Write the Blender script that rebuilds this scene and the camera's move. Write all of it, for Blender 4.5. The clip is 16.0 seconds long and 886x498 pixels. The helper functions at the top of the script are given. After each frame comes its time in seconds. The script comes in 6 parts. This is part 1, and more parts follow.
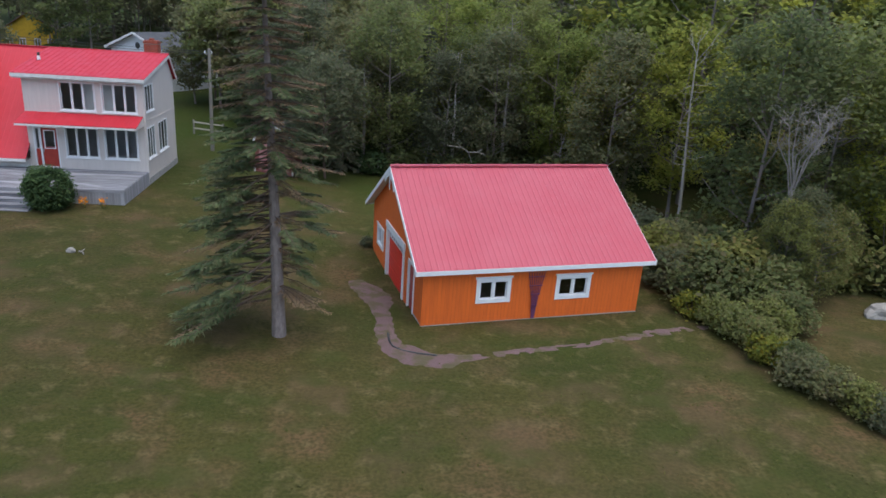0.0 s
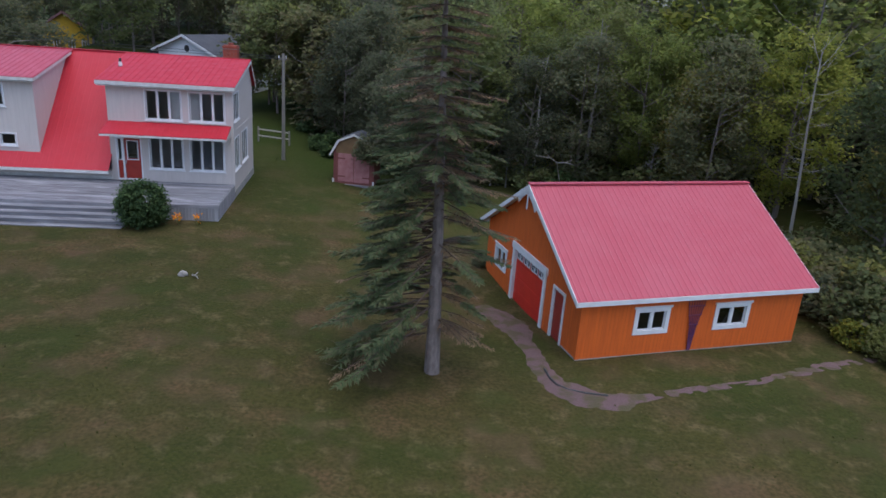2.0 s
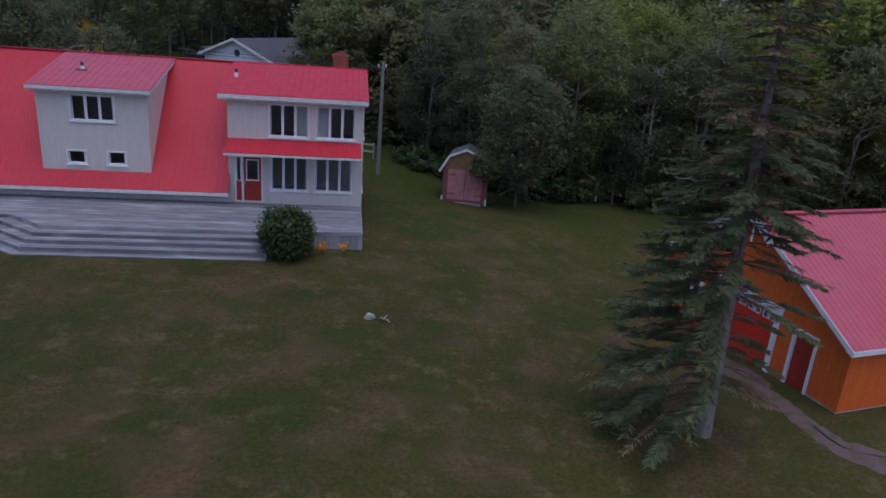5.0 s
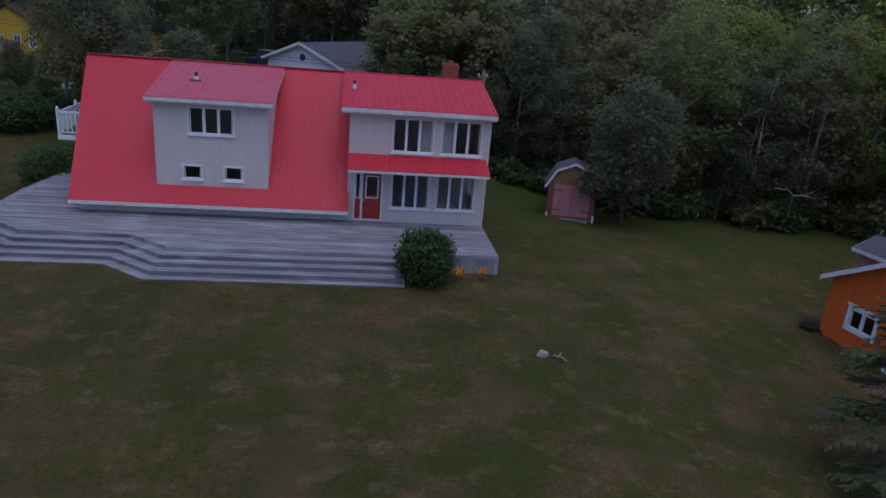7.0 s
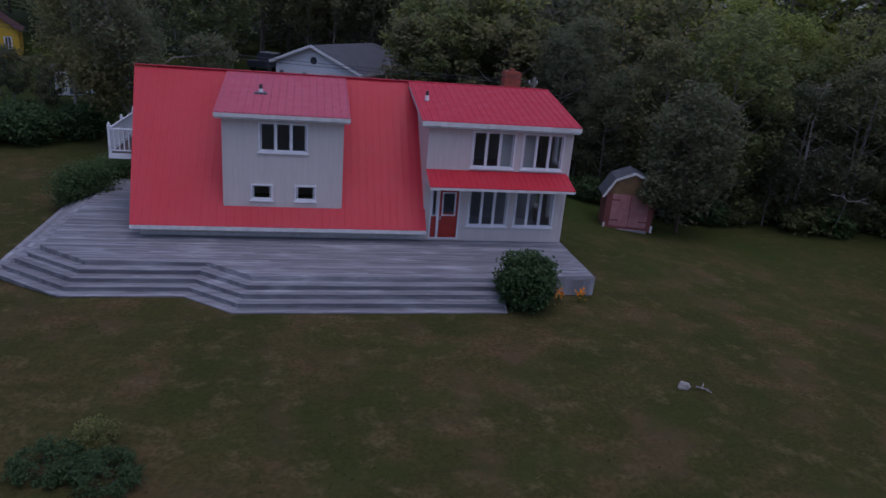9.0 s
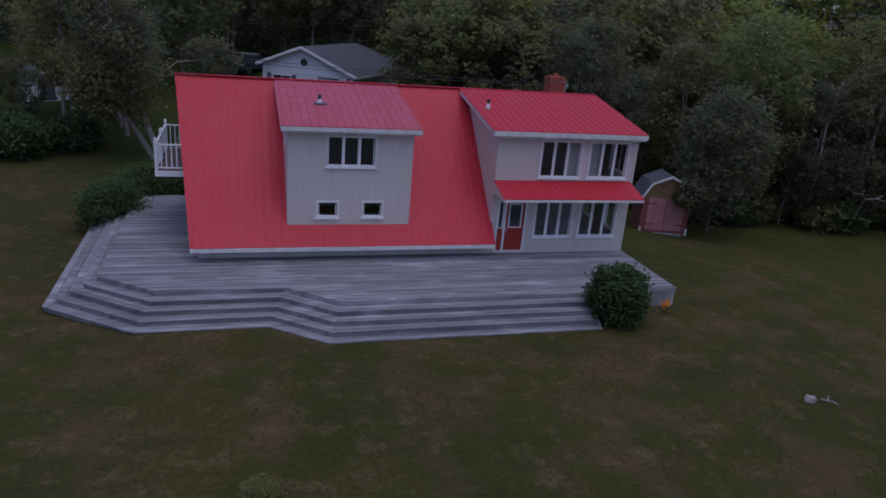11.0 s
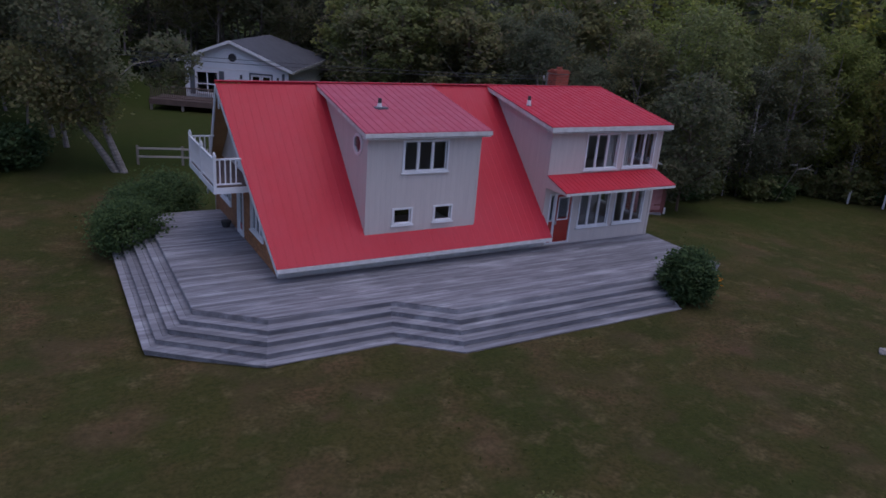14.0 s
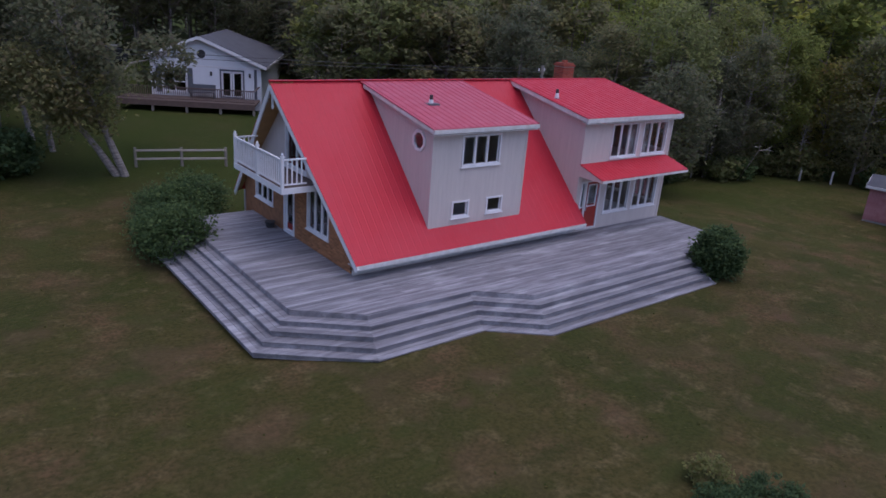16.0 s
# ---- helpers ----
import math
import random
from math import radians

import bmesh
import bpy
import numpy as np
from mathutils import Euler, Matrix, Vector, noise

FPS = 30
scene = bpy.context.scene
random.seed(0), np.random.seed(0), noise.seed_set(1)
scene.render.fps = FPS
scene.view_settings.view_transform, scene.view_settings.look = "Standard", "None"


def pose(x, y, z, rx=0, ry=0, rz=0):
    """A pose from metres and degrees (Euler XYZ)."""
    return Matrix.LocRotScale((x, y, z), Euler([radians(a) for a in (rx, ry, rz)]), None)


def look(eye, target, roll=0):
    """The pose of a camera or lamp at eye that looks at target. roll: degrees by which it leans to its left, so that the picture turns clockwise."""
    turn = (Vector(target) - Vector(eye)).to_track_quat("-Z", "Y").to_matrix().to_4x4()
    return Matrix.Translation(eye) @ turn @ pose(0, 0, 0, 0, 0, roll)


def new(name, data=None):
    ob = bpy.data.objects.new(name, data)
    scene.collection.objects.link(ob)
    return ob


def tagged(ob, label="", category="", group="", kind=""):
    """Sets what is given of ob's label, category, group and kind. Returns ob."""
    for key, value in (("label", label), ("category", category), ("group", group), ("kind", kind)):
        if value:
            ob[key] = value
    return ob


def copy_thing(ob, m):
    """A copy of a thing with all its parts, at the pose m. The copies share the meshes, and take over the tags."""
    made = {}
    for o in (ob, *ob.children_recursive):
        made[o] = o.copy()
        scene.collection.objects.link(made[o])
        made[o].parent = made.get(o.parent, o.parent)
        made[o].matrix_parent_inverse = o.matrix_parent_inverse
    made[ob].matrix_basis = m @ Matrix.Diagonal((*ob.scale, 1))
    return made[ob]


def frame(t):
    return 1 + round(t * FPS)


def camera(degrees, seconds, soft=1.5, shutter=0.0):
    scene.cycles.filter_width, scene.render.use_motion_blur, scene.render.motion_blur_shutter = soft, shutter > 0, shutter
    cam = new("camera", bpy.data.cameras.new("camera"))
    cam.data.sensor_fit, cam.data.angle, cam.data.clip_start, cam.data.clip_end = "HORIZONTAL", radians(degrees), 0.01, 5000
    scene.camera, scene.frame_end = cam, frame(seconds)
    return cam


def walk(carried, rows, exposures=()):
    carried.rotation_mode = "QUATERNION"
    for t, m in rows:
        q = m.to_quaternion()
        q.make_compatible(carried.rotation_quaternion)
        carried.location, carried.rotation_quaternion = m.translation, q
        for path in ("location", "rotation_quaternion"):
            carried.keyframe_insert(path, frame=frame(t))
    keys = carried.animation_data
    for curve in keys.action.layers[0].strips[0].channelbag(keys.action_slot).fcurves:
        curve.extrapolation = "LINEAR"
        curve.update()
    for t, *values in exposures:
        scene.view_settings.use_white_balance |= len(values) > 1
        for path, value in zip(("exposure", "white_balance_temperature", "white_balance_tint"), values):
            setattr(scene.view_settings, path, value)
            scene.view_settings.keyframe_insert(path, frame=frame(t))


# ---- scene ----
cam = camera(65.1, 16.0, soft=1.6)
PATH = [
    (0, (3.424, -5.029, 10.478), (3.641, -3.152, 9.822), 4.0),
    (0.5, (2.226, -4.327, 10.42), (2.44, -2.449, 9.766), 4.0),
    (1, (0.952, -3.663, 10.372), (1.166, -1.785, 9.718), 4.1),
    (1.5, (-0.24, -3.047, 10.319), (-0.027, -1.169, 9.667), 4.1),
    (2, (-1.497, -2.389, 10.326), (-1.286, -0.512, 9.67), 4.1),
    (2.5, (-2.773, -1.748, 10.288), (-2.558, 0.129, 9.631), 4.2),
    (3, (-3.996, -1.098, 10.254), (-3.773, 0.778, 9.597), 4.1),
    (5.5, (-10.54, 2.016, 10.083), (-10.249, 3.885, 9.431), 4.5),
    (6, (-11.739, 2.646, 10.089), (-11.467, 4.517, 9.437), 4.6),
    (6.5, (-13.012, 3.327, 10.054), (-12.751, 5.199, 9.401), 4.8),
    (7, (-14.31, 3.921, 10.093), (-14.044, 5.791, 9.438), 4.8),
    (7.5, (-15.525, 4.556, 10.091), (-15.246, 6.424, 9.436), 4.8),
    (8, (-16.755, 5.153, 10.155), (-16.459, 7.019, 9.498), 4.7),
    (8.5, (-17.969, 5.672, 10.202), (-17.627, 7.53, 9.545), 4.7),
    (9, (-19.117, 6.298, 10.146), (-18.735, 8.148, 9.489), 4.8),
    (11.5, (-25.244, 9.189, 10.101), (-24.623, 10.973, 9.444), 4.9),
    (12, (-26.461, 9.725, 10.102), (-25.78, 11.486, 9.442), 4.9),
    (12.5, (-27.801, 10.324, 10.076), (-27.064, 12.063, 9.417), 4.7),
    (13, (-29.27, 10.851, 10.129), (-28.445, 12.549, 9.468), 4.7),
    (13.5, (-30.563, 11.437, 10.102), (-29.654, 13.091, 9.44), 4.5),
    (14, (-31.811, 12.044, 10.038), (-30.839, 13.661, 9.376), 4.6),
    (14.5, (-32.982, 12.581, 9.959), (-31.97, 14.174, 9.296), 4.5),
    (15, (-34.088, 13.062, 9.951), (-33.039, 14.629, 9.285), 4.3),
    (15.5, (-35.332, 13.631, 9.951), (-34.224, 15.156, 9.283), 4.3),
    (16, (-36.74, 14.314, 9.962), (-35.559, 15.783, 9.292), 4.4),
]
EXPOSURES = [(0, 0.27, 6020, 3), (1.5, 0.05, 5750, 6), (3, -0.32, 5620, 11), (5.5, -0.77, 5400, 17), (7, -0.95, 5300, 19), (9, -1.1, 5350, 21), (12.5, -1.12, 5480, 22), (14.5, -0.85, 5540, 22), (16, -0.49, 5640, 23)]
walk(cam, [(t, look(eye, target, roll)) for t, eye, target, roll in PATH], EXPOSURES)

# ---- world and sun ----
world = bpy.data.worlds.new("world")
scene.world = world
world.use_nodes = True
wn = world.node_tree
sky = wn.nodes.new("ShaderNodeTexSky")
sky.sky_type, sky.sun_disc = "NISHITA", False
sky.sun_elevation, sky.sun_rotation = radians(76), radians(155)
sky.air_density, sky.dust_density, sky.ozone_density = 1.0, 3.0, 1.5
back = wn.nodes["Background"]
wn.links.new(sky.outputs[0], back.inputs[0])
back.inputs[1].default_value = 0.21
sun = new("sun", bpy.data.lights.new("sun", "SUN"))
sun.data.energy, sun.data.angle, sun.data.color = 1.15, radians(100), (1.0, 0.94, 0.88)
sun.matrix_world = look((4, -9, 40), (0, 0, 0))

# ---- materials ----


def nodes_of(name):
    mat = bpy.data.materials.new(name)
    mat.use_nodes = True
    return mat, mat.node_tree, mat.node_tree.nodes["Principled BSDF"]


def add(tree, kind, **sets):
    n = tree.nodes.new(kind)
    for key, value in sets.items():
        n.inputs[key.replace("_", " ")].default_value = value
    return n


def ramp(tree, fac, stops):
    r = tree.nodes.new("ShaderNodeValToRGB")
    while len(r.color_ramp.elements) < len(stops):
        r.color_ramp.elements.new(0.5)
    for e, (p, c) in zip(r.color_ramp.elements, stops):
        e.position, e.color = p, (*c, 1)
    tree.links.new(fac, r.inputs[0])
    return r.outputs[0]


def mix(tree, fac, a, b, how="MIX"):
    m = tree.nodes.new("ShaderNodeMix")
    m.data_type, m.blend_type = "RGBA", how
    for socket, v in ((m.inputs[0], fac), (m.inputs[6], a), (m.inputs[7], b)):
        if isinstance(v, (int, float)):
            socket.default_value = v
        elif isinstance(v, tuple):
            socket.default_value = (*v, 1)
        else:
            tree.links.new(v, socket)
    return m.outputs[2]


def noise_of(tree, scale, detail=3, stretch=(1, 1, 1)):
    co, mp = tree.nodes.new("ShaderNodeTexCoord"), tree.nodes.new("ShaderNodeMapping")
    mp.inputs["Scale"].default_value = stretch
    tree.links.new(co.outputs["Object"], mp.inputs[0])
    n = add(tree, "ShaderNodeTexNoise", Scale=scale, Detail=detail)
    tree.links.new(mp.outputs[0], n.inputs["Vector"])
    return n.outputs[0]


def bump(tree, bsdf, height, strength, distance=0.02):
    b = add(tree, "ShaderNodeBump", Strength=strength, Distance=distance)
    tree.links.new(height, b.inputs["Height"])
    tree.links.new(b.outputs[0], bsdf.inputs["Normal"])


def weathered(name, base, dark, rough=0.6, scale=2.0, stretch=(1, 1, 1), fine=30, relief=0.15, metal=0.0, amount=0.6, random_shift=0.0):
    """A surface with stains and grain at two scales."""
    mat, tree, b = nodes_of(name)
    big = noise_of(tree, scale, 4, stretch)
    small = noise_of(tree, fine, 3, stretch)
    c = mix(tree, ramp(tree, big, [(0.35, (0, 0, 0)), (0.7, (amount,) * 3)]), base, dark)
    c = mix(tree, ramp(tree, small, [(0.4, (0, 0, 0)), (0.75, (amount * 0.5,) * 3)]), c, dark)
    if random_shift:
        oi = tree.nodes.new("ShaderNodeObjectInfo")
        c = mix(tree, 1.0, c, ramp(tree, oi.outputs["Random"], [(0, (1 - random_shift,) * 3), (1, (1 + random_shift * 0.4,) * 3)]), "MULTIPLY")
    tree.links.new(c, b.inputs["Base Color"])
    b.inputs["Roughness"].default_value, b.inputs["Metallic"].default_value = rough, metal
    if relief:
        bump(tree, b, small, relief)
    return mat


def boarded(name, base, dark, pitch, along, rough=0.7, depth=0.6, line=0.5):
    """Vertical boards with grooves at a pitch along one axis of the thing, and weather streaks."""
    mat, tree, b = nodes_of(name)
    co, sep = tree.nodes.new("ShaderNodeTexCoord"), tree.nodes.new("ShaderNodeSeparateXYZ")
    tree.links.new(co.outputs["Object"], sep.inputs[0])

    def calc(op, x, y):
        m = tree.nodes.new("ShaderNodeMath")
        m.operation = op
        for s, v in zip(m.inputs, (x, y)):
            if isinstance(v, (int, float)):
                s.default_value = v
            else:
                tree.links.new(v, s)
        return m.outputs[0]

    if along == "XY":
        run = calc("ADD", sep.outputs["X"], sep.outputs["Y"])
    else:
        run = sep.outputs[along]
    cell = calc("DIVIDE", run, pitch)
    groove = calc("LESS_THAN", calc("FRACT", cell, 0), 0.1)
    wn_ = tree.nodes.new("ShaderNodeTexWhiteNoise")
    wn_.noise_dimensions = "1D"
    tree.links.new(calc("FLOOR", cell, 0), wn_.inputs["W"])
    streak = noise_of(tree, 3.0, 4, (3, 3, 0.35))
    grain = noise_of(tree, 22.0, 3, (2, 2, 0.2))
    c = mix(tree, ramp(tree, wn_.outputs["Value"], [(0, (0, 0, 0)), (1, (0.25,) * 3)]), base, dark)
    c = mix(tree, ramp(tree, streak, [(0.42, (0, 0, 0)), (0.8, (0.6,) * 3)]), c, dark)
    c = mix(tree, ramp(tree, grain, [(0.5, (0, 0, 0)), (0.8, (0.35,) * 3)]), c, dark)
    c = mix(tree, mix(tree, 1.0, groove, (line, line, line), "MULTIPLY"), c, tuple(v * 0.5 for v in dark))
    tree.links.new(c, b.inputs["Base Color"])
    b.inputs["Roughness"].default_value = rough
    bump(tree, b, calc("SUBTRACT", calc("MULTIPLY", grain, 0.2), groove), depth, 0.012)
    return mat


def leafy(name, shades, light=0.45, random_hue=0.3):
    mat, tree, b = nodes_of(name)
    geo, oi = tree.nodes.new("ShaderNodeNewGeometry"), tree.nodes.new("ShaderNodeObjectInfo")
    c = ramp(tree, geo.outputs["Random Per Island"], [(i / (len(shades) - 1), s) for i, s in enumerate(shades)])
    tint = ramp(tree, oi.outputs["Random"], [(0, (1 - random_hue, 1 - random_hue * 0.9, 1 - random_hue * 0.7)), (0.5, (1, 1, 1)), (1, (1 + random_hue, 1 + random_hue * 0.6, 0.9))])
    c = mix(tree, 1.0, c, tint, "MULTIPLY")
    tree.links.new(c, b.inputs["Base Color"])
    b.inputs["Roughness"].default_value = 0.6
    b.inputs["Specular IOR Level"].default_value = 0.08
    tr, ms = tree.nodes.new("ShaderNodeBsdfTranslucent"), tree.nodes.new("ShaderNodeMixShader")
    tree.links.new(c, tr.inputs[0])
    ms.inputs[0].default_value = light
    tree.links.new(b.outputs[0], ms.inputs[1])
    tree.links.new(tr.outputs[0], ms.inputs[2])
    tree.links.new(ms.outputs[0], tree.nodes["Material Output"].inputs[0])
    return mat


def lawn():
    mat, tree, b = nodes_of("lawn grass")
    broad, mid, fine = noise_of(tree, 0.09, 4), noise_of(tree, 0.5, 5), noise_of(tree, 9.0, 4)
    c = ramp(tree, broad, [(0.35, (0.052, 0.055, 0.013)), (0.5, (0.070, 0.061, 0.017)), (0.65, (0.084, 0.065, 0.022))])
    c = mix(tree, ramp(tree, mid, [(0.46, (0, 0, 0)), (0.66, (0.9,) * 3)]), c, (0.122, 0.074, 0.036))
    c = mix(tree, ramp(tree, noise_of(tree, 0.3, 4), [(0.47, (0, 0, 0)), (0.62, (0.7,) * 3)]), c, (0.042, 0.051, 0.011))
    c = mix(tree, ramp(tree, noise_of(tree, 1.7, 5), [(0.54, (0, 0, 0)), (0.70, (0.7,) * 3)]), c, (0.140, 0.104, 0.046))
    c = mix(tree, ramp(tree, noise_of(tree, 1.1, 4, (0.35, 1.6, 1)), [(0.5, (0, 0, 0)), (0.7, (0.35,) * 3)]), c, (0.036, 0.040, 0.011))
    c = mix(tree, ramp(tree, fine, [(0.35, (0.6,) * 3), (0.6, (0, 0, 0))]), c, (0.029, 0.032, 0.008))
    c = mix(tree, ramp(tree, noise_of(tree, 30.0, 2), [(0.6, (0, 0, 0)), (0.75, (0.5,) * 3)]), c, (0.135, 0.117, 0.048))
    c = mix(tree, ramp(tree, noise_of(tree, 0.42, 6), [(0.52, (0, 0, 0)), (0.66, (0.48,) * 3)]), c, (0.108, 0.068, 0.038))
    c = mix(tree, ramp(tree, noise_of(tree, 0.75, 6, (0.7, 1, 1)), [(0.55, (0, 0, 0)), (0.66, (0.55,) * 3)]), c, (0.047, 0.056, 0.013))
    # watered, greener grass towards the back of the garden
    co, sep, far = tree.nodes.new("ShaderNodeTexCoord"), tree.nodes.new("ShaderNodeSeparateXYZ"), tree.nodes.new("ShaderNodeMapRange")
    tree.links.new(co.outputs["Object"], sep.inputs[0])
    tree.links.new(sep.outputs["Y"], far.inputs[0])
    for k, v in ((1, 26.0), (2, 44.0), (3, -0.25), (4, 0.75)):
        far.inputs[k].default_value = v
    patch = tree.nodes.new("ShaderNodeMath")
    patch.operation, patch.use_clamp = "ADD", True
    tree.links.new(far.outputs[0], patch.inputs[0])
    tree.links.new(ramp(tree, noise_of(tree, 0.16, 4), [(0.4, (0, 0, 0)), (0.75, (0.45,) * 3)]), patch.inputs[1])
    # the strip west of the house stays dry up to the birches

    def span(axis, a, b, lo, hi):
        m = tree.nodes.new("ShaderNodeMapRange")
        m.interpolation_type = "SMOOTHSTEP"
        tree.links.new(sep.outputs[axis], m.inputs[0])
        for k, v in enumerate((a, b, lo, hi)):
            m.inputs[k + 1].default_value = v
        return m.outputs[0]

    def calc(op, x, y):
        m = tree.nodes.new("ShaderNodeMath")
        m.operation = op
        for sock, v in zip(m.inputs, (x, y)):
            if isinstance(v, (int, float)):
                sock.default_value = v
            else:
                tree.links.new(v, sock)
        return m.outputs[0]

    wet = calc("MAXIMUM", span("X", -30.0, -24.0, 0.0, 1.0), span("Y", 46.0, 53.0, 0.0, 1.0))
    c = mix(tree, calc("MULTIPLY", patch.outputs[0], wet), c, mix(tree, fine, (0.027, 0.039, 0.008), (0.051, 0.070, 0.012)))
    # worn, reddish bare spots
    rough_edge = noise_of(tree, 1.4, 5)
    for px, py, r in ((-2.1, 13.5, 1.0), (-9.6, 27.6, 1.5), (-9.0, 22.5, 1.3), (-13.0, 24.3, 1.6), (-18.0, 22.6, 1.5), (-26.2, 26.0, 1.2), (3.4, 21.9, 0.9), (-20.6, 27.6, 0.9)):
        dx, dy = calc("SUBTRACT", sep.outputs["X"], px), calc("MULTIPLY", calc("SUBTRACT", sep.outputs["Y"], py), 1.5)
        far_off = calc("SQRT", calc("ADD", calc("MULTIPLY", dx, dx), calc("MULTIPLY", dy, dy)), 0)
        worn = calc("ADD", calc("DIVIDE", far_off, r), calc("MULTIPLY", rough_edge, 1.3))
        c = mix(tree, ramp(tree, worn, [(0.45, (0.5,) * 3), (1.0, (0, 0, 0))]), c, (0.118, 0.066, 0.040))
    # lens vignette painted into the turf: colour darkens towards the west
    shade = span("X", -14.0, 2.0, 0.87, 1.0)
    c = mix(tree, 1.0, c, shade, "MULTIPLY")
    tree.links.new(c, b.inputs["Base Color"])
    b.inputs["Roughness"].default_value = 0.95
    b.inputs["Specular IOR Level"].default_value = 0.1
    bump(tree, b, fine, 0.7, 0.05)
    return mat


def sheet_metal(name, base, faded, gloss=0.6, rough=0.3):
    mat, tree, b = nodes_of(name)
    c = mix(tree, ramp(tree, noise_of(tree, 0.7, 4, (1, 1, 0.5)), [(0.35, (0, 0, 0)), (0.75, (0.55,) * 3)]), base, faded)
    c = mix(tree, ramp(tree, noise_of(tree, 6, 4, (3, 0.5, 0.5)), [(0.5, (0, 0, 0)), (0.8, (0.3,) * 3)]), c, tuple(v * 0.6 for v in base))
    tree.links.new(c, b.inputs["Base Color"])
    tree.links.new(ramp(tree, noise_of(tree, 2.5, 3), [(0.3, (rough,) * 3), (0.7, (rough + 0.16,) * 3)]), b.inputs["Roughness"])
    b.inputs["Specular IOR Level"].default_value = gloss
    return mat


def pane_glass():
    mat, tree, b = nodes_of("window glass")
    b.inputs["Base Color"].default_value = (0.75, 0.8, 0.85, 1)
    b.inputs["Roughness"].default_value = 0.03
    b.inputs["Transmission Weight"].default_value = 1.0
    b.inputs["IOR"].default_value = 1.45
    return mat


GRASS = lawn()
RED_ROOF = sheet_metal("red roof sheet", (0.48, 0.021, 0.036), (0.50, 0.037, 0.056), 0.32, 0.40)
# sky reflection on the shallow roofs is put into this paler pink base
PINK_ROOF = sheet_metal("pink roof sheet with painted sky sheen", (0.445, 0.070, 0.100), (0.475, 0.105, 0.136), 0.4, 0.38)
SIDING = boarded("pale grey siding", (0.60, 0.535, 0.50), (0.51, 0.45, 0.425), 0.2, "XY", depth=0.14, line=0.11)
ORANGE = boarded("orange boards", (0.72, 0.135, 0.012), (0.50, 0.085, 0.010), 0.14, "XY", depth=0.4, line=0.3)
BRICK = weathered("brown brick", (0.36, 0.17, 0.08), (0.16, 0.075, 0.04), 0.85, 4, fine=14, relief=0.4)
BRICK_RED = weathered("red brick", (0.40, 0.10, 0.06), (0.26, 0.06, 0.035), 0.85, 5, fine=20, relief=0.4, random_shift=0.3)
MORTAR = weathered("mortar", (0.36, 0.30, 0.26), (0.22, 0.18, 0.15), 0.9)
WHITE = weathered("white paint", (0.78, 0.77, 0.78), (0.58, 0.57, 0.57), 0.5, 3, relief=0.05, amount=0.4)
TRIM = weathered("old white paint", (0.72, 0.70, 0.69), (0.50, 0.46, 0.43), 0.6, 4, relief=0.1, amount=0.7)
def deck_boards():
    """Silvered softwood: dark streaks along the grain, and pale scuffed patches."""
    mat, tree, b = nodes_of("silvered deck board")
    streak, grain, scuff = noise_of(tree, 1.3, 5, (0.5, 5, 3)), noise_of(tree, 6.0, 4, (0.35, 6, 4)), noise_of(tree, 0.9, 5, (0.6, 2.2, 1))
    c = mix(tree, ramp(tree, streak, [(0.38, (0, 0, 0)), (0.68, (0.85,) * 3)]), (0.30, 0.29, 0.31), (0.155, 0.145, 0.158))
    c = mix(tree, ramp(tree, scuff, [(0.54, (0, 0, 0)), (0.70, (0.7,) * 3)]), c, (0.45, 0.44, 0.46))
    c = mix(tree, ramp(tree, grain, [(0.45, (0, 0, 0)), (0.75, (0.6,) * 3)]), c, (0.13, 0.12, 0.128))
    oi = tree.nodes.new("ShaderNodeObjectInfo")
    c = mix(tree, 1.0, c, ramp(tree, oi.outputs["Random"], [(0, (0.68,) * 3), (1, (1.12,) * 3)]), "MULTIPLY")
    tree.links.new(c, b.inputs["Base Color"])
    b.inputs["Roughness"].default_value = 0.8
    bump(tree, b, grain, 0.3)
    return mat


DECK = deck_boards()
SKIRT = weathered("grey skirting board", (0.34, 0.33, 0.35), (0.2, 0.19, 0.2), 0.85, 2, (3, 3, 0.6), random_shift=0.25)
DOOR_RED = weathered("dark red door paint", (0.36, 0.035, 0.02), (0.24, 0.02, 0.015), 0.4, 3, relief=0.03)
BARN_RED = weathered("bright red door paint", (0.68, 0.035, 0.018), (0.5, 0.025, 0.015), 0.5, 2, relief=0.05, amount=0.4)
CURTAIN = weathered("pale curtain", (0.7, 0.66, 0.62), (0.5, 0.46, 0.43), 0.9, 4, (6, 6, 0.3))
ROOM = weathered("dim plaster", (0.55, 0.53, 0.52), (0.42, 0.40, 0.39), 0.9, 1)
SOFFIT = weathered("varnished soffit board", (0.42, 0.24, 0.08), (0.28, 0.15, 0.05), 0.5, 2, (1, 6, 1))
PLYWOOD = weathered("weathered plywood", (0.22, 0.13, 0.06), (0.12, 0.07, 0.035), 0.8, 3, relief=0.1)
CONCRETE = weathered("concrete", (0.36, 0.34, 0.32), (0.2, 0.19, 0.18), 0.9, 2.5, relief=0.4)
GALV = weathered("galvanised metal", (0.5, 0.5, 0.52), (0.3, 0.3, 0.3), 0.4, 6, metal=0.7)
BLACK = weathered("black fitting", (0.03, 0.03, 0.03), (0.06, 0.06, 0.06), 0.5)
GLASS = pane_glass()
PURPLE = weathered("purple painted slat", (0.10, 0.03, 0.10), (0.16, 0.04, 0.08), 0.7, 8, amount=0.6)
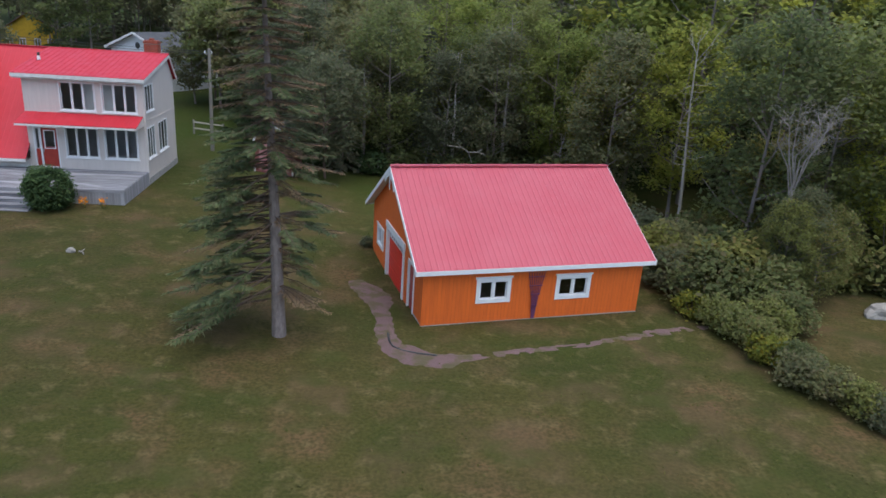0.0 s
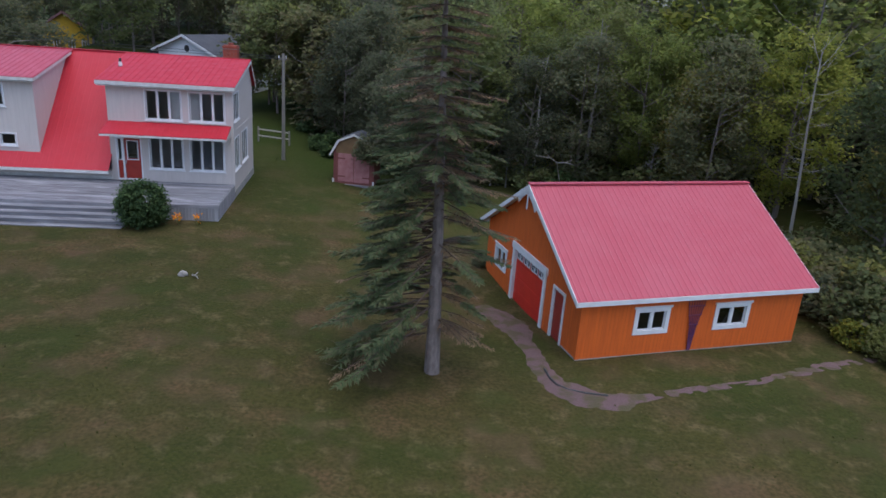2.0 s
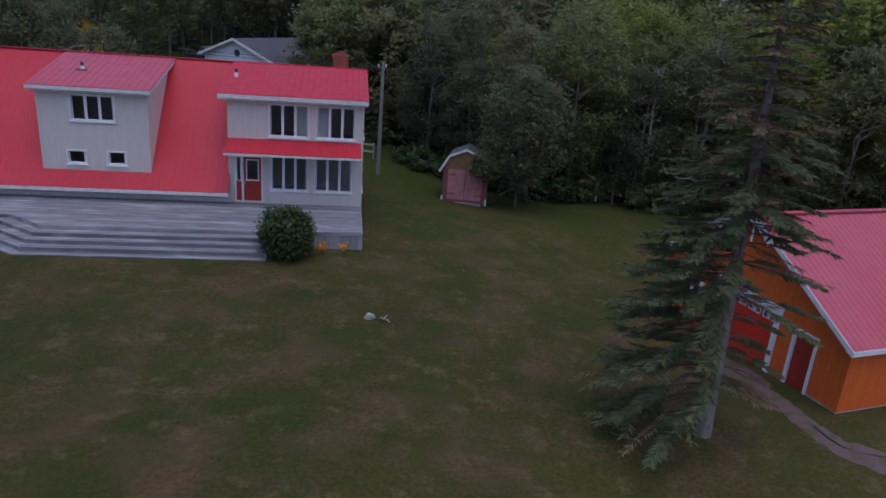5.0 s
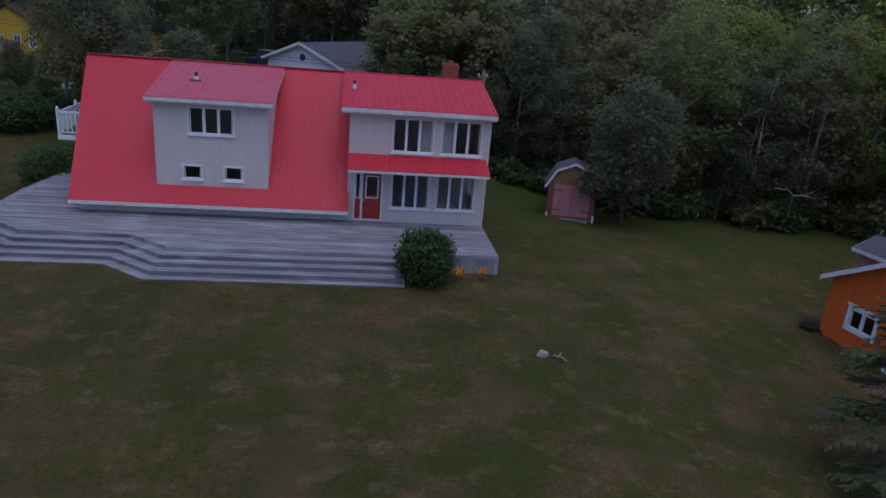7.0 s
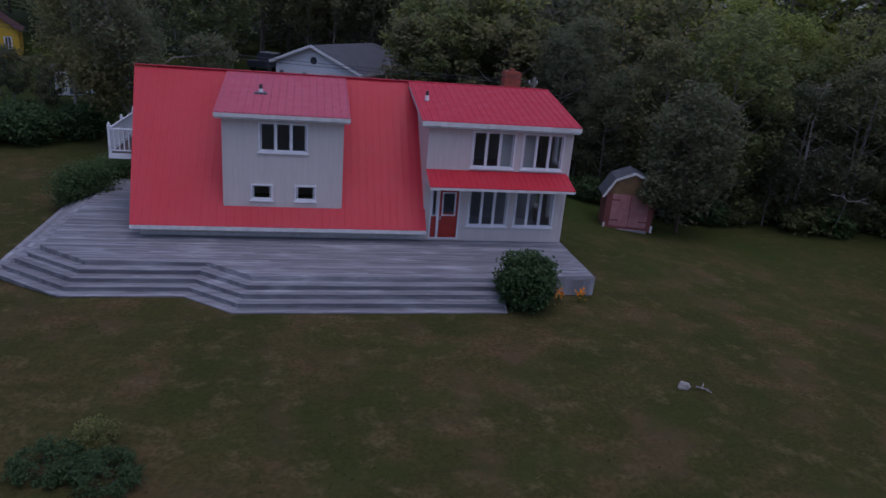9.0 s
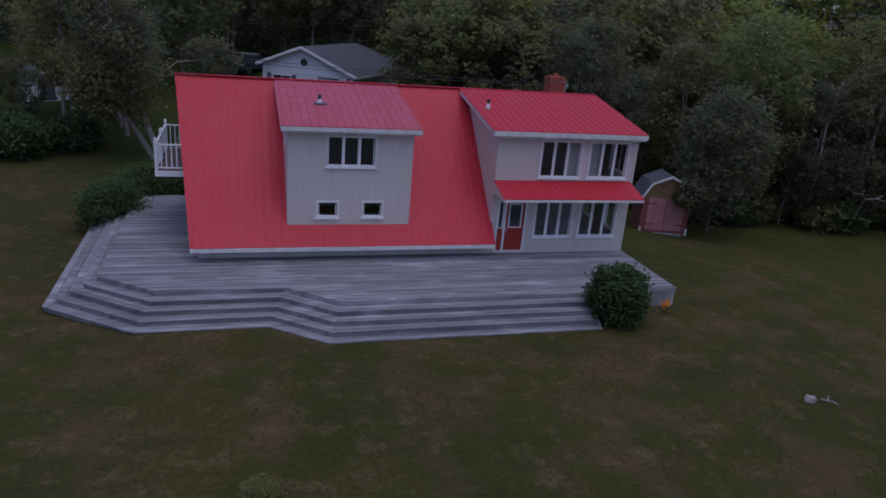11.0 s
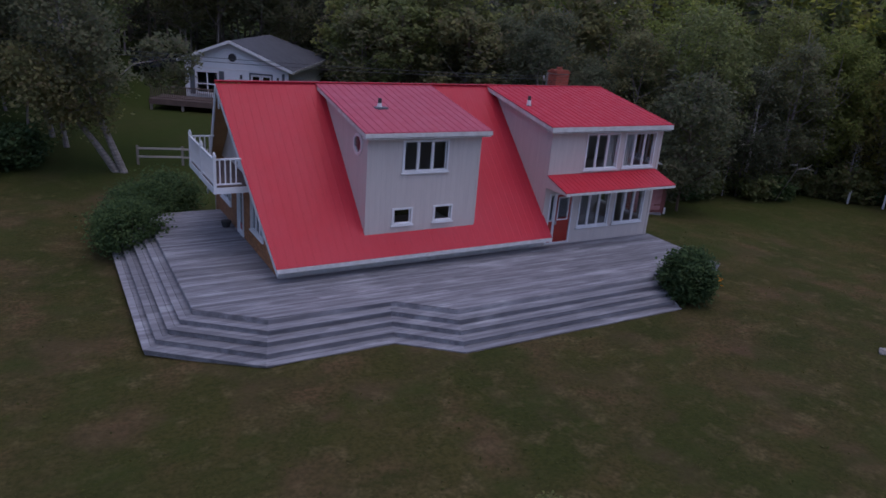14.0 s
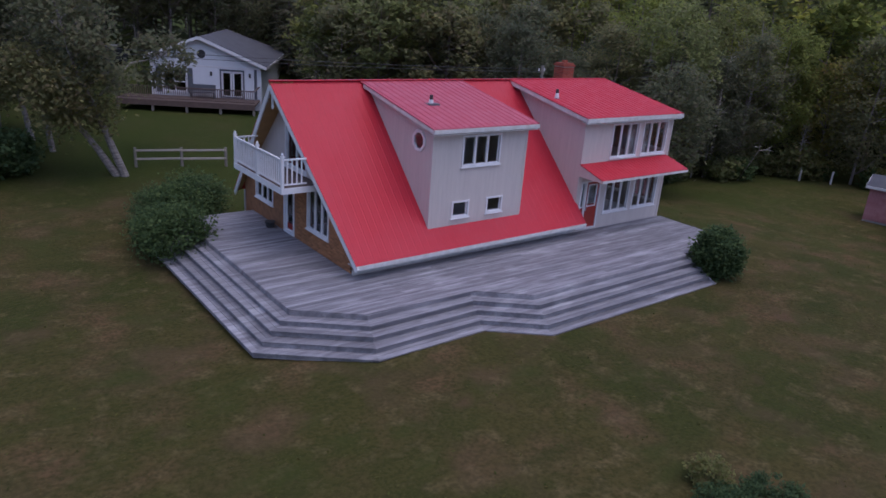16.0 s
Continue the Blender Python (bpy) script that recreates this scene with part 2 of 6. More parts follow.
def gravel():
    """Worn gravel that grass grows through in patches."""
    mat, tree, b = nodes_of("mauve gravel")
    fine = noise_of(tree, 28.0, 4)
    c = mix(tree, ramp(tree, fine, [(0.35, (0, 0, 0)), (0.7, (1, 1, 1))]), (0.118, 0.068, 0.066), (0.165, 0.102, 0.098))
    c = mix(tree, ramp(tree, noise_of(tree, 1.8, 5), [(0.46, (0, 0, 0)), (0.6, (0.85,) * 3)]), c, (0.075, 0.065, 0.022))
    c = mix(tree, ramp(tree, noise_of(tree, 0.8, 4), [(0.55, (0, 0, 0)), (0.7, (0.6,) * 3)]), c, (0.10, 0.07, 0.05))
    tree.links.new(c, b.inputs["Base Color"])
    b.inputs["Roughness"].default_value = 0.95
    bump(tree, b, fine, 0.8, 0.03)
    return mat


GRAVEL = gravel()
BARK = weathered("grey bark", (0.24, 0.20, 0.185), (0.12, 0.095, 0.085), 0.9, 2, (4, 4, 0.7), fine=14, relief=0.6)
DEADWOOD = weathered("bleached dead wood", (0.30, 0.27, 0.25), (0.17, 0.15, 0.13), 0.9, 3, (4, 4, 0.7), fine=14, relief=0.4)
PALEWOOD = weathered("pale barkless wood", (0.44, 0.40, 0.36), (0.26, 0.23, 0.20), 0.85, 3, (4, 4, 0.7), fine=14, relief=0.3)
BIRCH = weathered("birch bark", (0.36, 0.33, 0.30), (0.12, 0.10, 0.09), 0.8, 3.5, (1, 1, 3.5), fine=12, relief=0.3, amount=0.9)
TWIG = weathered("dry brown twigs", (0.13, 0.085, 0.06), (0.07, 0.05, 0.04), 0.9, 4)
STONE = weathered("pale field stone", (0.34, 0.31, 0.28), (0.2, 0.18, 0.16), 0.9, 3, fine=15, relief=0.7)
SHED_RED = boarded("brown red boards", (0.22, 0.07, 0.06), (0.13, 0.04, 0.035), 0.2, "X")
SHED_PINK = weathered("faded pink paint", (0.45, 0.22, 0.22), (0.30, 0.10, 0.10), 0.8, 3, amount=0.7)
SHINGLE = weathered("dark grey shingle", (0.085, 0.085, 0.095), (0.05, 0.05, 0.058), 0.9, 1.5, fine=8, relief=0.6)
WHITE_SIDING = weathered("white lap siding", (0.76, 0.77, 0.80), (0.64, 0.66, 0.69), 0.6, 2, relief=0.05, amount=0.3)
BROWN_DECK = weathered("brown stained deck", (0.14, 0.095, 0.08), (0.08, 0.055, 0.05), 0.8, 3)
SHUTTER = weathered("slate shutter", (0.12, 0.13, 0.15), (0.08, 0.085, 0.1), 0.6, 3)
OLD_ROOF = weathered("dark red-brown shingle", (0.075, 0.028, 0.026), (0.04, 0.02, 0.02), 0.95, 2, fine=9, relief=0.5)
YELLOW = weathered("yellow house paint", (0.62, 0.40, 0.03), (0.45, 0.28, 0.02), 0.7, 2)
POLE = weathered("weathered pole", (0.24, 0.22, 0.19), (0.13, 0.115, 0.1), 0.9, 3, (3, 3, 0.5))
CAR_PAINT = weathered("dark car paint", (0.04, 0.045, 0.055), (0.03, 0.03, 0.04), 0.25, 2, relief=0.0)
LILY = leafy("orange petals", [(0.75, 0.25, 0.01), (0.8, 0.33, 0.02), (0.7, 0.18, 0.01)], 0.3, 0.05)
LEAF_MID = leafy("mixed green leaves", [(0.168, 0.196, 0.088), (0.215, 0.244, 0.102), (0.268, 0.298, 0.110), (0.223, 0.212, 0.118)], 0.65)
LEAF_BRIGHT = leafy("bright green leaves", [(0.205, 0.250, 0.078), (0.275, 0.320, 0.088), (0.341, 0.368, 0.100), (0.252, 0.256, 0.100)], 0.68)
LEAF_DARK = leafy("dark green leaves", [(0.144, 0.161, 0.098), (0.183, 0.199, 0.112), (0.226, 0.230, 0.123), (0.208, 0.182, 0.128)], 0.62)
LEAF_YELLOW = leafy("yellowing leaves", [(0.202, 0.222, 0.041), (0.302, 0.282, 0.041), (0.161, 0.202, 0.050), (0.383, 0.282, 0.041)])
LEAF_OLIVE = leafy("olive shrub leaves", [(0.173, 0.195, 0.075), (0.237, 0.242, 0.094), (0.150, 0.180, 0.075), (0.273, 0.216, 0.108)], 0.55)
NEEDLE = leafy("spruce needles", [(0.097, 0.111, 0.074), (0.131, 0.141, 0.086), (0.158, 0.158, 0.092), (0.168, 0.141, 0.100)], 0.25, 0.2)
NEEDLE_DRY = leafy("dry spruce needles", [(0.240, 0.172, 0.135), (0.190, 0.152, 0.112), (0.280, 0.178, 0.142), (0.165, 0.152, 0.108)], 0.3, 0.2)
LEAF_BUSH = leafy("deep green bush leaves", [(0.055, 0.092, 0.044), (0.078, 0.122, 0.050), (0.110, 0.155, 0.060)], 0.45, 0.1)
NEEDLE_DEEP = leafy("blue-green spruce needles", [(0.092, 0.126, 0.066), (0.122, 0.156, 0.075), (0.155, 0.175, 0.084), (0.185, 0.165, 0.094)], 0.4, 0.0)
SPRUCE_BARK = weathered("rough brown spruce bark", (0.30, 0.245, 0.23), (0.16, 0.125, 0.115), 0.95, 3, (3, 3, 1.2), fine=18, relief=0.9, amount=0.9)
BLADE = leafy("grass blades", [(0.075, 0.080, 0.020), (0.10, 0.085, 0.028), (0.055, 0.070, 0.016), (0.13, 0.095, 0.045)], 0.45, 0.0)

# ---- building blocks ----


class Shape:
    """Collects corners and faces of one mesh."""

    def __init__(self):
        self.v, self.f = [], []

    def add(self, points, faces):
        n = len(self.v)
        self.v += [tuple(p) for p in points]
        self.f += [tuple(i + n for i in f) for f in faces]
        return self

    def box(self, x0, x1, y0, y1, z0, z1):
        p = [(x, y, z) for z in (z0, z1) for x, y in ((x0, y0), (x1, y0), (x1, y1), (x0, y1))]
        return self.hexa(p)

    def hexa(self, p):
        return self.add(p, [(3, 2, 1, 0), (4, 5, 6, 7), (0, 1, 5, 4), (1, 2, 6, 5), (2, 3, 7, 6), (3, 0, 4, 7)])

    def beam(self, a, b, w, h, up=(0, 0, 1)):
        """A square bar from a to b, w wide and h high."""
        a, b = Vector(a), Vector(b)
        d = (b - a).normalized()
        side = d.cross(Vector(up))
        side = side.normalized() if side.length > 1e-4 else Vector((1, 0, 0))
        top = side.cross(d).normalized()
        q = [(-1, -1), (1, -1), (1, 1), (-1, 1)]
        pts = [e + side * (i * w / 2) + top * (j * h / 2) for e in (a, b) for i, j in q]
        return self.hexa(pts)

    def tube(self, a, b, r0, r1, n=6):
        a, b = Vector(a), Vector(b)
        d = (b - a).normalized()
        s = d.orthogonal().normalized()
        t = d.cross(s)
        pts = []
        for e, r in ((a, r0), (b, r1)):
            pts += [e + (s * math.cos(k * 2 * math.pi / n) + t * math.sin(k * 2 * math.pi / n)) * r for k in range(n)]
        return self.add(pts, [(k, (k + 1) % n, n + (k + 1) % n, n + k) for k in range(n)] + [tuple(range(n))[::-1], tuple(range(n, 2 * n))])

    def limb(self, points, r0, r1, n=6):
        """A bent, tapered limb through the points."""
        m = len(points) - 1
        for i in range(m):
            self.tube(points[i], points[i + 1], r0 + (r1 - r0) * i / m, r0 + (r1 - r0) * (i + 1) / m, n)
        return self

    def strand(self, points, r, n=5):
        """A thin unbroken cord through the points."""
        pts = [Vector(p) for p in points]
        side = (pts[-1] - pts[0]).cross(Vector((0, 0, 1))).normalized()
        rings = []
        for i, p in enumerate(pts):
            d = (pts[min(i + 1, len(pts) - 1)] - pts[max(i - 1, 0)]).normalized()
            top = side.cross(d).normalized()
            rings += [p + (side * math.cos(k * 2 * math.pi / n) + top * math.sin(k * 2 * math.pi / n)) * r for k in range(n)]
        m = len(pts)
        faces = [(i * n + k, i * n + (k + 1) % n, (i + 1) * n + (k + 1) % n, (i + 1) * n + k) for i in range(m - 1) for k in range(n)]
        return self.add(rings, faces + [tuple(range(n))[::-1], tuple(range((m - 1) * n, m * n))])

    def prism(self, outline, d, place):
        """An outline of (a, z) drawn out from depth 0 to d; place(a, depth, z) gives the point."""
        n = len(outline)
        pts = [place(a, 0, z) for a, z in outline] + [place(a, d, z) for a, z in outline]
        return self.add(pts, [tuple(range(n)), tuple(range(2 * n - 1, n - 1, -1))] + [((k + 1) % n, k, n + k, n + (k + 1) % n) for k in range(n)])

    def leaves(self, centres, size, seed, up=0.4, long=1.6):
        """One small pointed leaf or sprig at each centre, turned at random, facing upward by the share up."""
        g = np.random.RandomState(seed)
        c = np.asarray(centres, float)
        n = len(c)
        nrm = g.normal(size=(n, 3))
        nrm[:, 2] = np.abs(nrm[:, 2]) + up * 2
        nrm /= np.linalg.norm(nrm, axis=1)[:, None]
        t = np.cross(nrm, g.normal(size=(n, 3)))
        t /= np.linalg.norm(t, axis=1)[:, None] + 1e-9
        s = np.cross(nrm, t)
        k = (size * g.uniform(0.6, 1.3, n))[:, None]
        pts = np.stack([c - t * k * long / 2, c + s * k / 2 - t * k * 0.1, c + t * k * long / 2, c - s * k / 2 + t * k * 0.1], 1).reshape(-1, 3)
        base = len(self.v)
        self.v += [tuple(p) for p in pts]
        self.f += [(base + 4 * i, base + 4 * i + 1, base + 4 * i + 2, base + 4 * i + 3) for i in range(n)]
        return self

    def sprays(self, starts, ways, width, seed):
        """A narrow flat twig of needles from each start along its way."""
        g = np.random.RandomState(seed)
        a, d = np.asarray(starts, float), np.asarray(ways, float)
        up = np.array([0, 0, 1.0]) + g.normal(size=a.shape) * 0.35
        s = np.cross(d, up)
        s /= np.linalg.norm(s, axis=1)[:, None] + 1e-9
        k = (width * g.uniform(0.7, 1.3, len(a)))[:, None] / 2
        pts = np.stack([a, a + d * 0.45 + s * k, a + d, a + d * 0.45 - s * k], 1).reshape(-1, 3)
        base = len(self.v)
        self.v += [tuple(p) for p in pts]
        self.f += [(base + 4 * i, base + 4 * i + 1, base + 4 * i + 2, base + 4 * i + 3) for i in range(len(a))]
        return self

    def weld(self):
        """Joins corners that meet, and drops faces that lie on one another inside."""
        where, index = {}, []
        for p in self.v:
            index.append(where.setdefault(tuple(round(c, 4) for c in p), len(where)))
        faces, seen = [], {}
        for f in self.f:
            g = tuple(dict.fromkeys(index[i] for i in f))
            if len(g) > 2:
                seen[frozenset(g)] = seen.get(frozenset(g), 0) + 1
                faces.append(g)
        self.v, self.f = list(where), [g for g in faces if seen[frozenset(g)] == 1]

    def mesh(self, name, mat):
        if len(self.v) < 900:
            self.weld()
        me = bpy.data.meshes.new(name)
        me.from_pydata(self.v, [], self.f)
        me.materials.append(mat)
        if len(self.v) < 900:
            bm = bmesh.new()
            bm.from_mesh(me)
            bmesh.ops.recalc_face_normals(bm, faces=bm.faces)
            bm.to_mesh(me)
            bm.free()
        me.update()
        return me


def thing(name, x, y, z, rz, label, category, group=""):
    e = new(name)
    e.empty_display_size = 0.2
    e.matrix_basis = pose(x, y, z, 0, 0, rz)
    return tagged(e, label, category, group)


def part(name, shape, mat, parent, label=""):
    """Links a Shape as one mesh under a thing or under a part; its corners are in the thing's own space."""
    ob = new(name, shape.mesh(name, mat))
    ob.parent = parent
    return tagged(ob, label) if label else ob


def single(name, shape, mat, label, category, x=0, y=0, z=0, rz=0, group="", kind=""):
    ob = new(name, shape.mesh(name, mat))
    ob.matrix_basis = pose(x, y, z, 0, 0, rz)
    return tagged(ob, label, category, group, kind)


def along_x(y, out=-1):
    """A wall that runs along x with its face at y; depth goes inward."""
    return lambda a, d, z: (a, y - out * d, z)


def along_y(x, out=-1):
    return lambda a, d, z: (x - out * d, a, z)


def wall(shape, a0, a1, z0, top, holes, thick, place):
    """A wall from a0 to a1 with a sloping top (a list of (a, z)) and rectangular holes (a0, a1, z0, z1)."""
    def height(a):
        for (p, zp), (q, zq) in zip(top, top[1:]):
            if p <= a <= q:
                return zp + (zq - zp) * (a - p) / (q - p)
        return top[-1][1] if a > top[-1][0] else top[0][1]

    cuts = sorted({a0, a1, *[c for h in holes for c in h[:2] if a0 < c < a1], *[a for a, _ in top if a0 < a < a1]})
    for p, q in zip(cuts, cuts[1:]):
        spans, low = [], z0
        for h in sorted((h for h in holes if h[0] < (p + q) / 2 < h[1]), key=lambda h: h[2]):
            spans.append((low, low, h[2], h[2]))
            low = h[3]
        spans.append((low, low, height(p), height(q)))
        for lp, lq, hp, hq in spans:
            if hp - lp > 0.001 or hq - lq > 0.001:
                shape.prism([(p, lp), (q, lq), (q, max(hq, lq + 0.001)), (p, max(hp, lp + 0.001))], thick, place)
    return shape


def ring(shape, a0, a1, z0, z1, w, d0, d1, place):
    """A rectangular frame, w wide, from depth d0 to d1."""
    shifted = lambda a, d, z: place(a, d + d0, z)
    for o in ([(a0, z0), (a1, z0), (a1, z0 + w), (a0, z0 + w)], [(a0, z1 - w), (a1, z1 - w), (a1, z1), (a0, z1)],
              [(a0, z0 + w), (a0 + w, z0 + w), (a0 + w, z1 - w), (a0, z1 - w)], [(a1 - w, z0 + w), (a1, z0 + w), (a1, z1 - w), (a1 - w, z1 - w)]):
        shape.prism(o, d1 - d0, shifted)
    return shape


def slab(shape, a0, a1, z0, z1, d0, d1, place):
    return shape.prism([(a0, z0), (a1, z0), (a1, z1), (a0, z1)], d1 - d0, lambda a, d, z: place(a, d + d0, z))


def window(parent, place, a0, a1, z0, z1, sashes, trim=0.058, mat=None, curtain=(), flush=False):
    """A window in a hole: trim proud of the wall, sash frames, a pane each, and a sill."""
    mat = mat or WHITE
    s = ring(Shape(), a0, a1, z0, z1, trim, -0.02 if flush else -0.035, 0.10, place)
    deep = 0.2 if flush else 1.0
    step = (a1 - a0 - 2 * trim) / sashes
    for k in range(1, sashes):
        c = a0 + trim + k * step
        slab(s, c - 0.035, c + 0.035, z0 + trim, z1 - trim, 0.0, 0.09 * deep, place)
    frame_ob = part("window", s, mat, parent)
    sill = slab(Shape(), a0 - 0.04, a1 + 0.04, z0 - 0.045, z0 - 0.002, -0.075, 0.0, place)
    part("sill", sill, mat, frame_ob)
    for k in range(sashes):
        p, q = a0 + trim + k * step + 0.03, a0 + trim + (k + 1) * step - 0.03
        sash = ring(Shape(), p, q, z0 + trim, z1 - trim, 0.028, 0.02 * deep, 0.075 * deep, place)
        part("sash", sash, mat, frame_ob)
        g = part("pane", slab(Shape(), p + 0.03, q - 0.03, z0 + trim + 0.03, z1 - trim - 0.03, 0.045 * deep, 0.045 * deep + 0.007, place), GLASS, frame_ob)
        g.visible_shadow = False
        if k in curtain:
            c = Shape()
            m = 9
            for i in range(m):
                u, w = p + (q - p) * i / m, p + (q - p) * (i + 1) / m
                slab(c, u, w - 0.004, z0 + 0.05, z1 - 0.05, 0.16 + 0.03 * (i % 2), 0.175 + 0.03 * (i % 2), place)
            part("curtain", c, CURTAIN, frame_ob, "pale drawn curtain")
    return frame_ob


def metal_roof(shape, eave0, eave1, ridge1, ridge0, pitch=0.23, thick=0.035, rib=0.014):
    """A sheet between four corners with raised ribs that run up the slope at even steps."""
    e0, e1, r1, r0 = (Vector(p) for p in (eave0, eave1, ridge1, ridge0))
    nrm = (e1 - e0).cross(r1 - e1).normalized()
    run = (e1 - e0).normalized()
    rise = (r1 - e1) - run * (r1 - e1).dot(run)
    s0, s1, w1 = (r0 - e0).dot(run), (r1 - e0).dot(run), (e1 - e0).length
    s0, s1 = (0.0 if abs(s0) < 0.01 else s0), (w1 if abs(s1 - w1) < 0.01 else s1)
    lo, hi = min(0, s0), max(w1, s1)
    cols = [(lo, 0), (hi, 0), (0.0, 0), (w1, 0), (s0, 0), (s1, 0)]
    k = lo + pitch * 0.5
    while k < hi - 0.05:
        cols += [(k - 0.03, 0), (k - 0.012, rib), (k + 0.012, rib), (k + 0.03, 0)]
        k += pitch
    cols = sorted(c for c in set((round(a, 4), h) for a, h in cols) if lo - 1e-6 <= c[0] <= hi + 1e-6)
    rows = []
    for k, h in cols:
        t0, t1 = 0.0, 1.0
        if k < 0 and s0 < 0:
            t0 = k / s0
        if k > 0 and s0 > 0 and k < s0:
            t1 = k / s0
        if k > w1 and s1 > w1:
            t0 = (k - w1) / (s1 - w1)
        if k < w1 and s1 < w1 and k > s1:
            t1 = (w1 - k) / (w1 - s1)
        a, b = e0 + run * k + rise * t0, e0 + run * k + rise * t1
        rows.append((a + nrm * h, b + nrm * h, b - nrm * thick, a - nrm * thick))
    pts = [p for r in rows for p in r]
    faces = []
    for i in range(len(rows) - 1):
        q, w = 4 * i, 4 * i + 4
        faces += [(q, w, w + 1, q + 1), (q + 1, w + 1, w + 2, q + 2), (q + 2, w + 2, w + 3, q + 3), (q + 3, w + 3, w, q)]
    z = 4 * (len(rows) - 1)
    faces += [(0, 1, 2, 3), (z + 3, z + 2, z + 1, z)]
    return shape.add(pts, faces)


def smooth(a, b, x):
    t = min(1, max(0, (x - a) / (b - a)))
    return t * t * (3 - 2 * t)


def ground_z(x, y):
    """The lie of the land."""
    z = 0.28 - 0.75 * smooth(-9, 4, x)
    z -= 0.12 * smooth(34, 40, y) * smooth(-9, -4, x)
    z += 1.0 * smooth(45, 62, y) * (1 - smooth(-8, 0, x))
    z += 0.11 * max(0, y - 48) * smooth(-6, 6, x) + 0.05 * max(0, y - 80) * (1 - smooth(-6, 6, x))
    z += 2.0 * smooth(67, 79, y) * (1 - smooth(-8, 0, x))
    z -= 0.22 * math.exp(-((x - 4.0) ** 2 + (y - 22) ** 2) / 9)
    z -= (z - 0.9) * smooth(-34, -40, x) * smooth(60, 70, y) * (1 - smooth(100, 115, y))
    z -= 0.25 * smooth(-26, -32, x) * smooth(46, 38, y)
    z += 0.06 * (noise.noise((x * 0.12, y * 0.12, 3.1)) + 0.4 * noise.noise((x * 0.5, y * 0.5, 7.7)))
    return z

# ---- ground ----


def build_ground():
    xs = sorted({*[round(-60 + 1.0 * i, 2) for i in range(121)], -900, -500, -250, -140, -90, 90, 140, 250, 500, 900})
    ys = sorted({*[round(-15 + 1.0 * i, 2) for i in range(121)], -400, -150, -60, -30, 140, 250, 500, 900})
    s = Shape()
    s.v = [(x, y, ground_z(x, min(y, 130))) for y in ys for x in xs]
    n = len(xs)
    s.f = [(j * n + i, j * n + i + 1, (j + 1) * n + i + 1, (j + 1) * n + i) for j in range(len(ys) - 1) for i in range(n - 1)]
    ob = new("ground", s.mesh("ground", GRASS))
    for p in ob.data.polygons:
        p.use_smooth = True
    return tagged(ob, "dull green and brown mown lawn on gentle slope", "lawn", kind="structure")


def build_path():
    """A worn gravel track that bends round the barn's corner."""
    line = [(3.0, 22.4, 0.4), (3.35, 21.7, 0.85), (3.75, 20.8, 0.75), (4.08, 19.5, 0.55), (4.08, 18.2, 0.45), (4.15, 17.0, 0.5), (4.4, 15.95, 0.62), (4.95, 15.28, 0.75), (5.8, 15.12, 0.62), (6.9, 15.36, 0.42),
            (8.1, 15.74, 0.34), (9.7, 16.15, 0.3), (11.2, 16.52, 0.25), (12.8, 17.12, 0.32), (14.4, 17.62, 0.45), (16.1, 18.05, 0.42), (16.7, 18.2, 0.12)]
    pts = []
    for (a, b), k in itertools.product(zip(line, line[1:]), range(12)):
        t = k / 12
        pts.append([a[i] + (b[i] - a[i]) * t for i in range(3)])
    s = Shape()
    for i, (x, y, w) in enumerate(pts):
        q = pts[min(i + 1, len(pts) - 1)]
        p = pts[max(i - 1, 0)]
        d = Vector((q[0] - p[0], q[1] - p[1])).normalized()
        for k in range(5):
            off = (k / 2 - 1) * w * (0.95 if x < 6.5 else 0.75) * (1 + 0.6 * noise.noise((x * 1.1, y * 1.1, k * 0.7)) + 0.25 * noise.noise((x * 4, y * 4, k * 1.7)))
            px, py = x - d.y * off, y + d.x * off
            s.v.append((px, py, ground_z(px, py) + (0.03 if 0 < k < 4 else -0.02) - 0.05 * smooth(6.2, 8, x) * smooth(-0.25, 0.45, noise.noise((x * 2.3, y * 2.3, k * 0.6)))))
    m = len(pts)
    s.f = [(i * 5 + k, i * 5 + k + 1, i * 5 + k + 6, i * 5 + k + 5)[::-1] for i in range(m - 1) for k in range(4)]
    return tagged(new("path", s.mesh("path", GRAVEL)), "worn mauve gravel footpath in the lawn", "path", kind="structure")


# ---- the main house ----
WEST, EAST, SOUTH, RIDGE_Y, RIDGE_Z = -25.42, -8.5, 33.24, 37.75, 6.89
EAVE_Y, EAVE_Z = 32.54, 1.60
PITCH = (RIDGE_Z - EAVE_Z) / (RIDGE_Y - EAVE_Y)
MID = -14.5                       # where the steep roof ends and the two-storey part begins
DECK_Z = 1.03


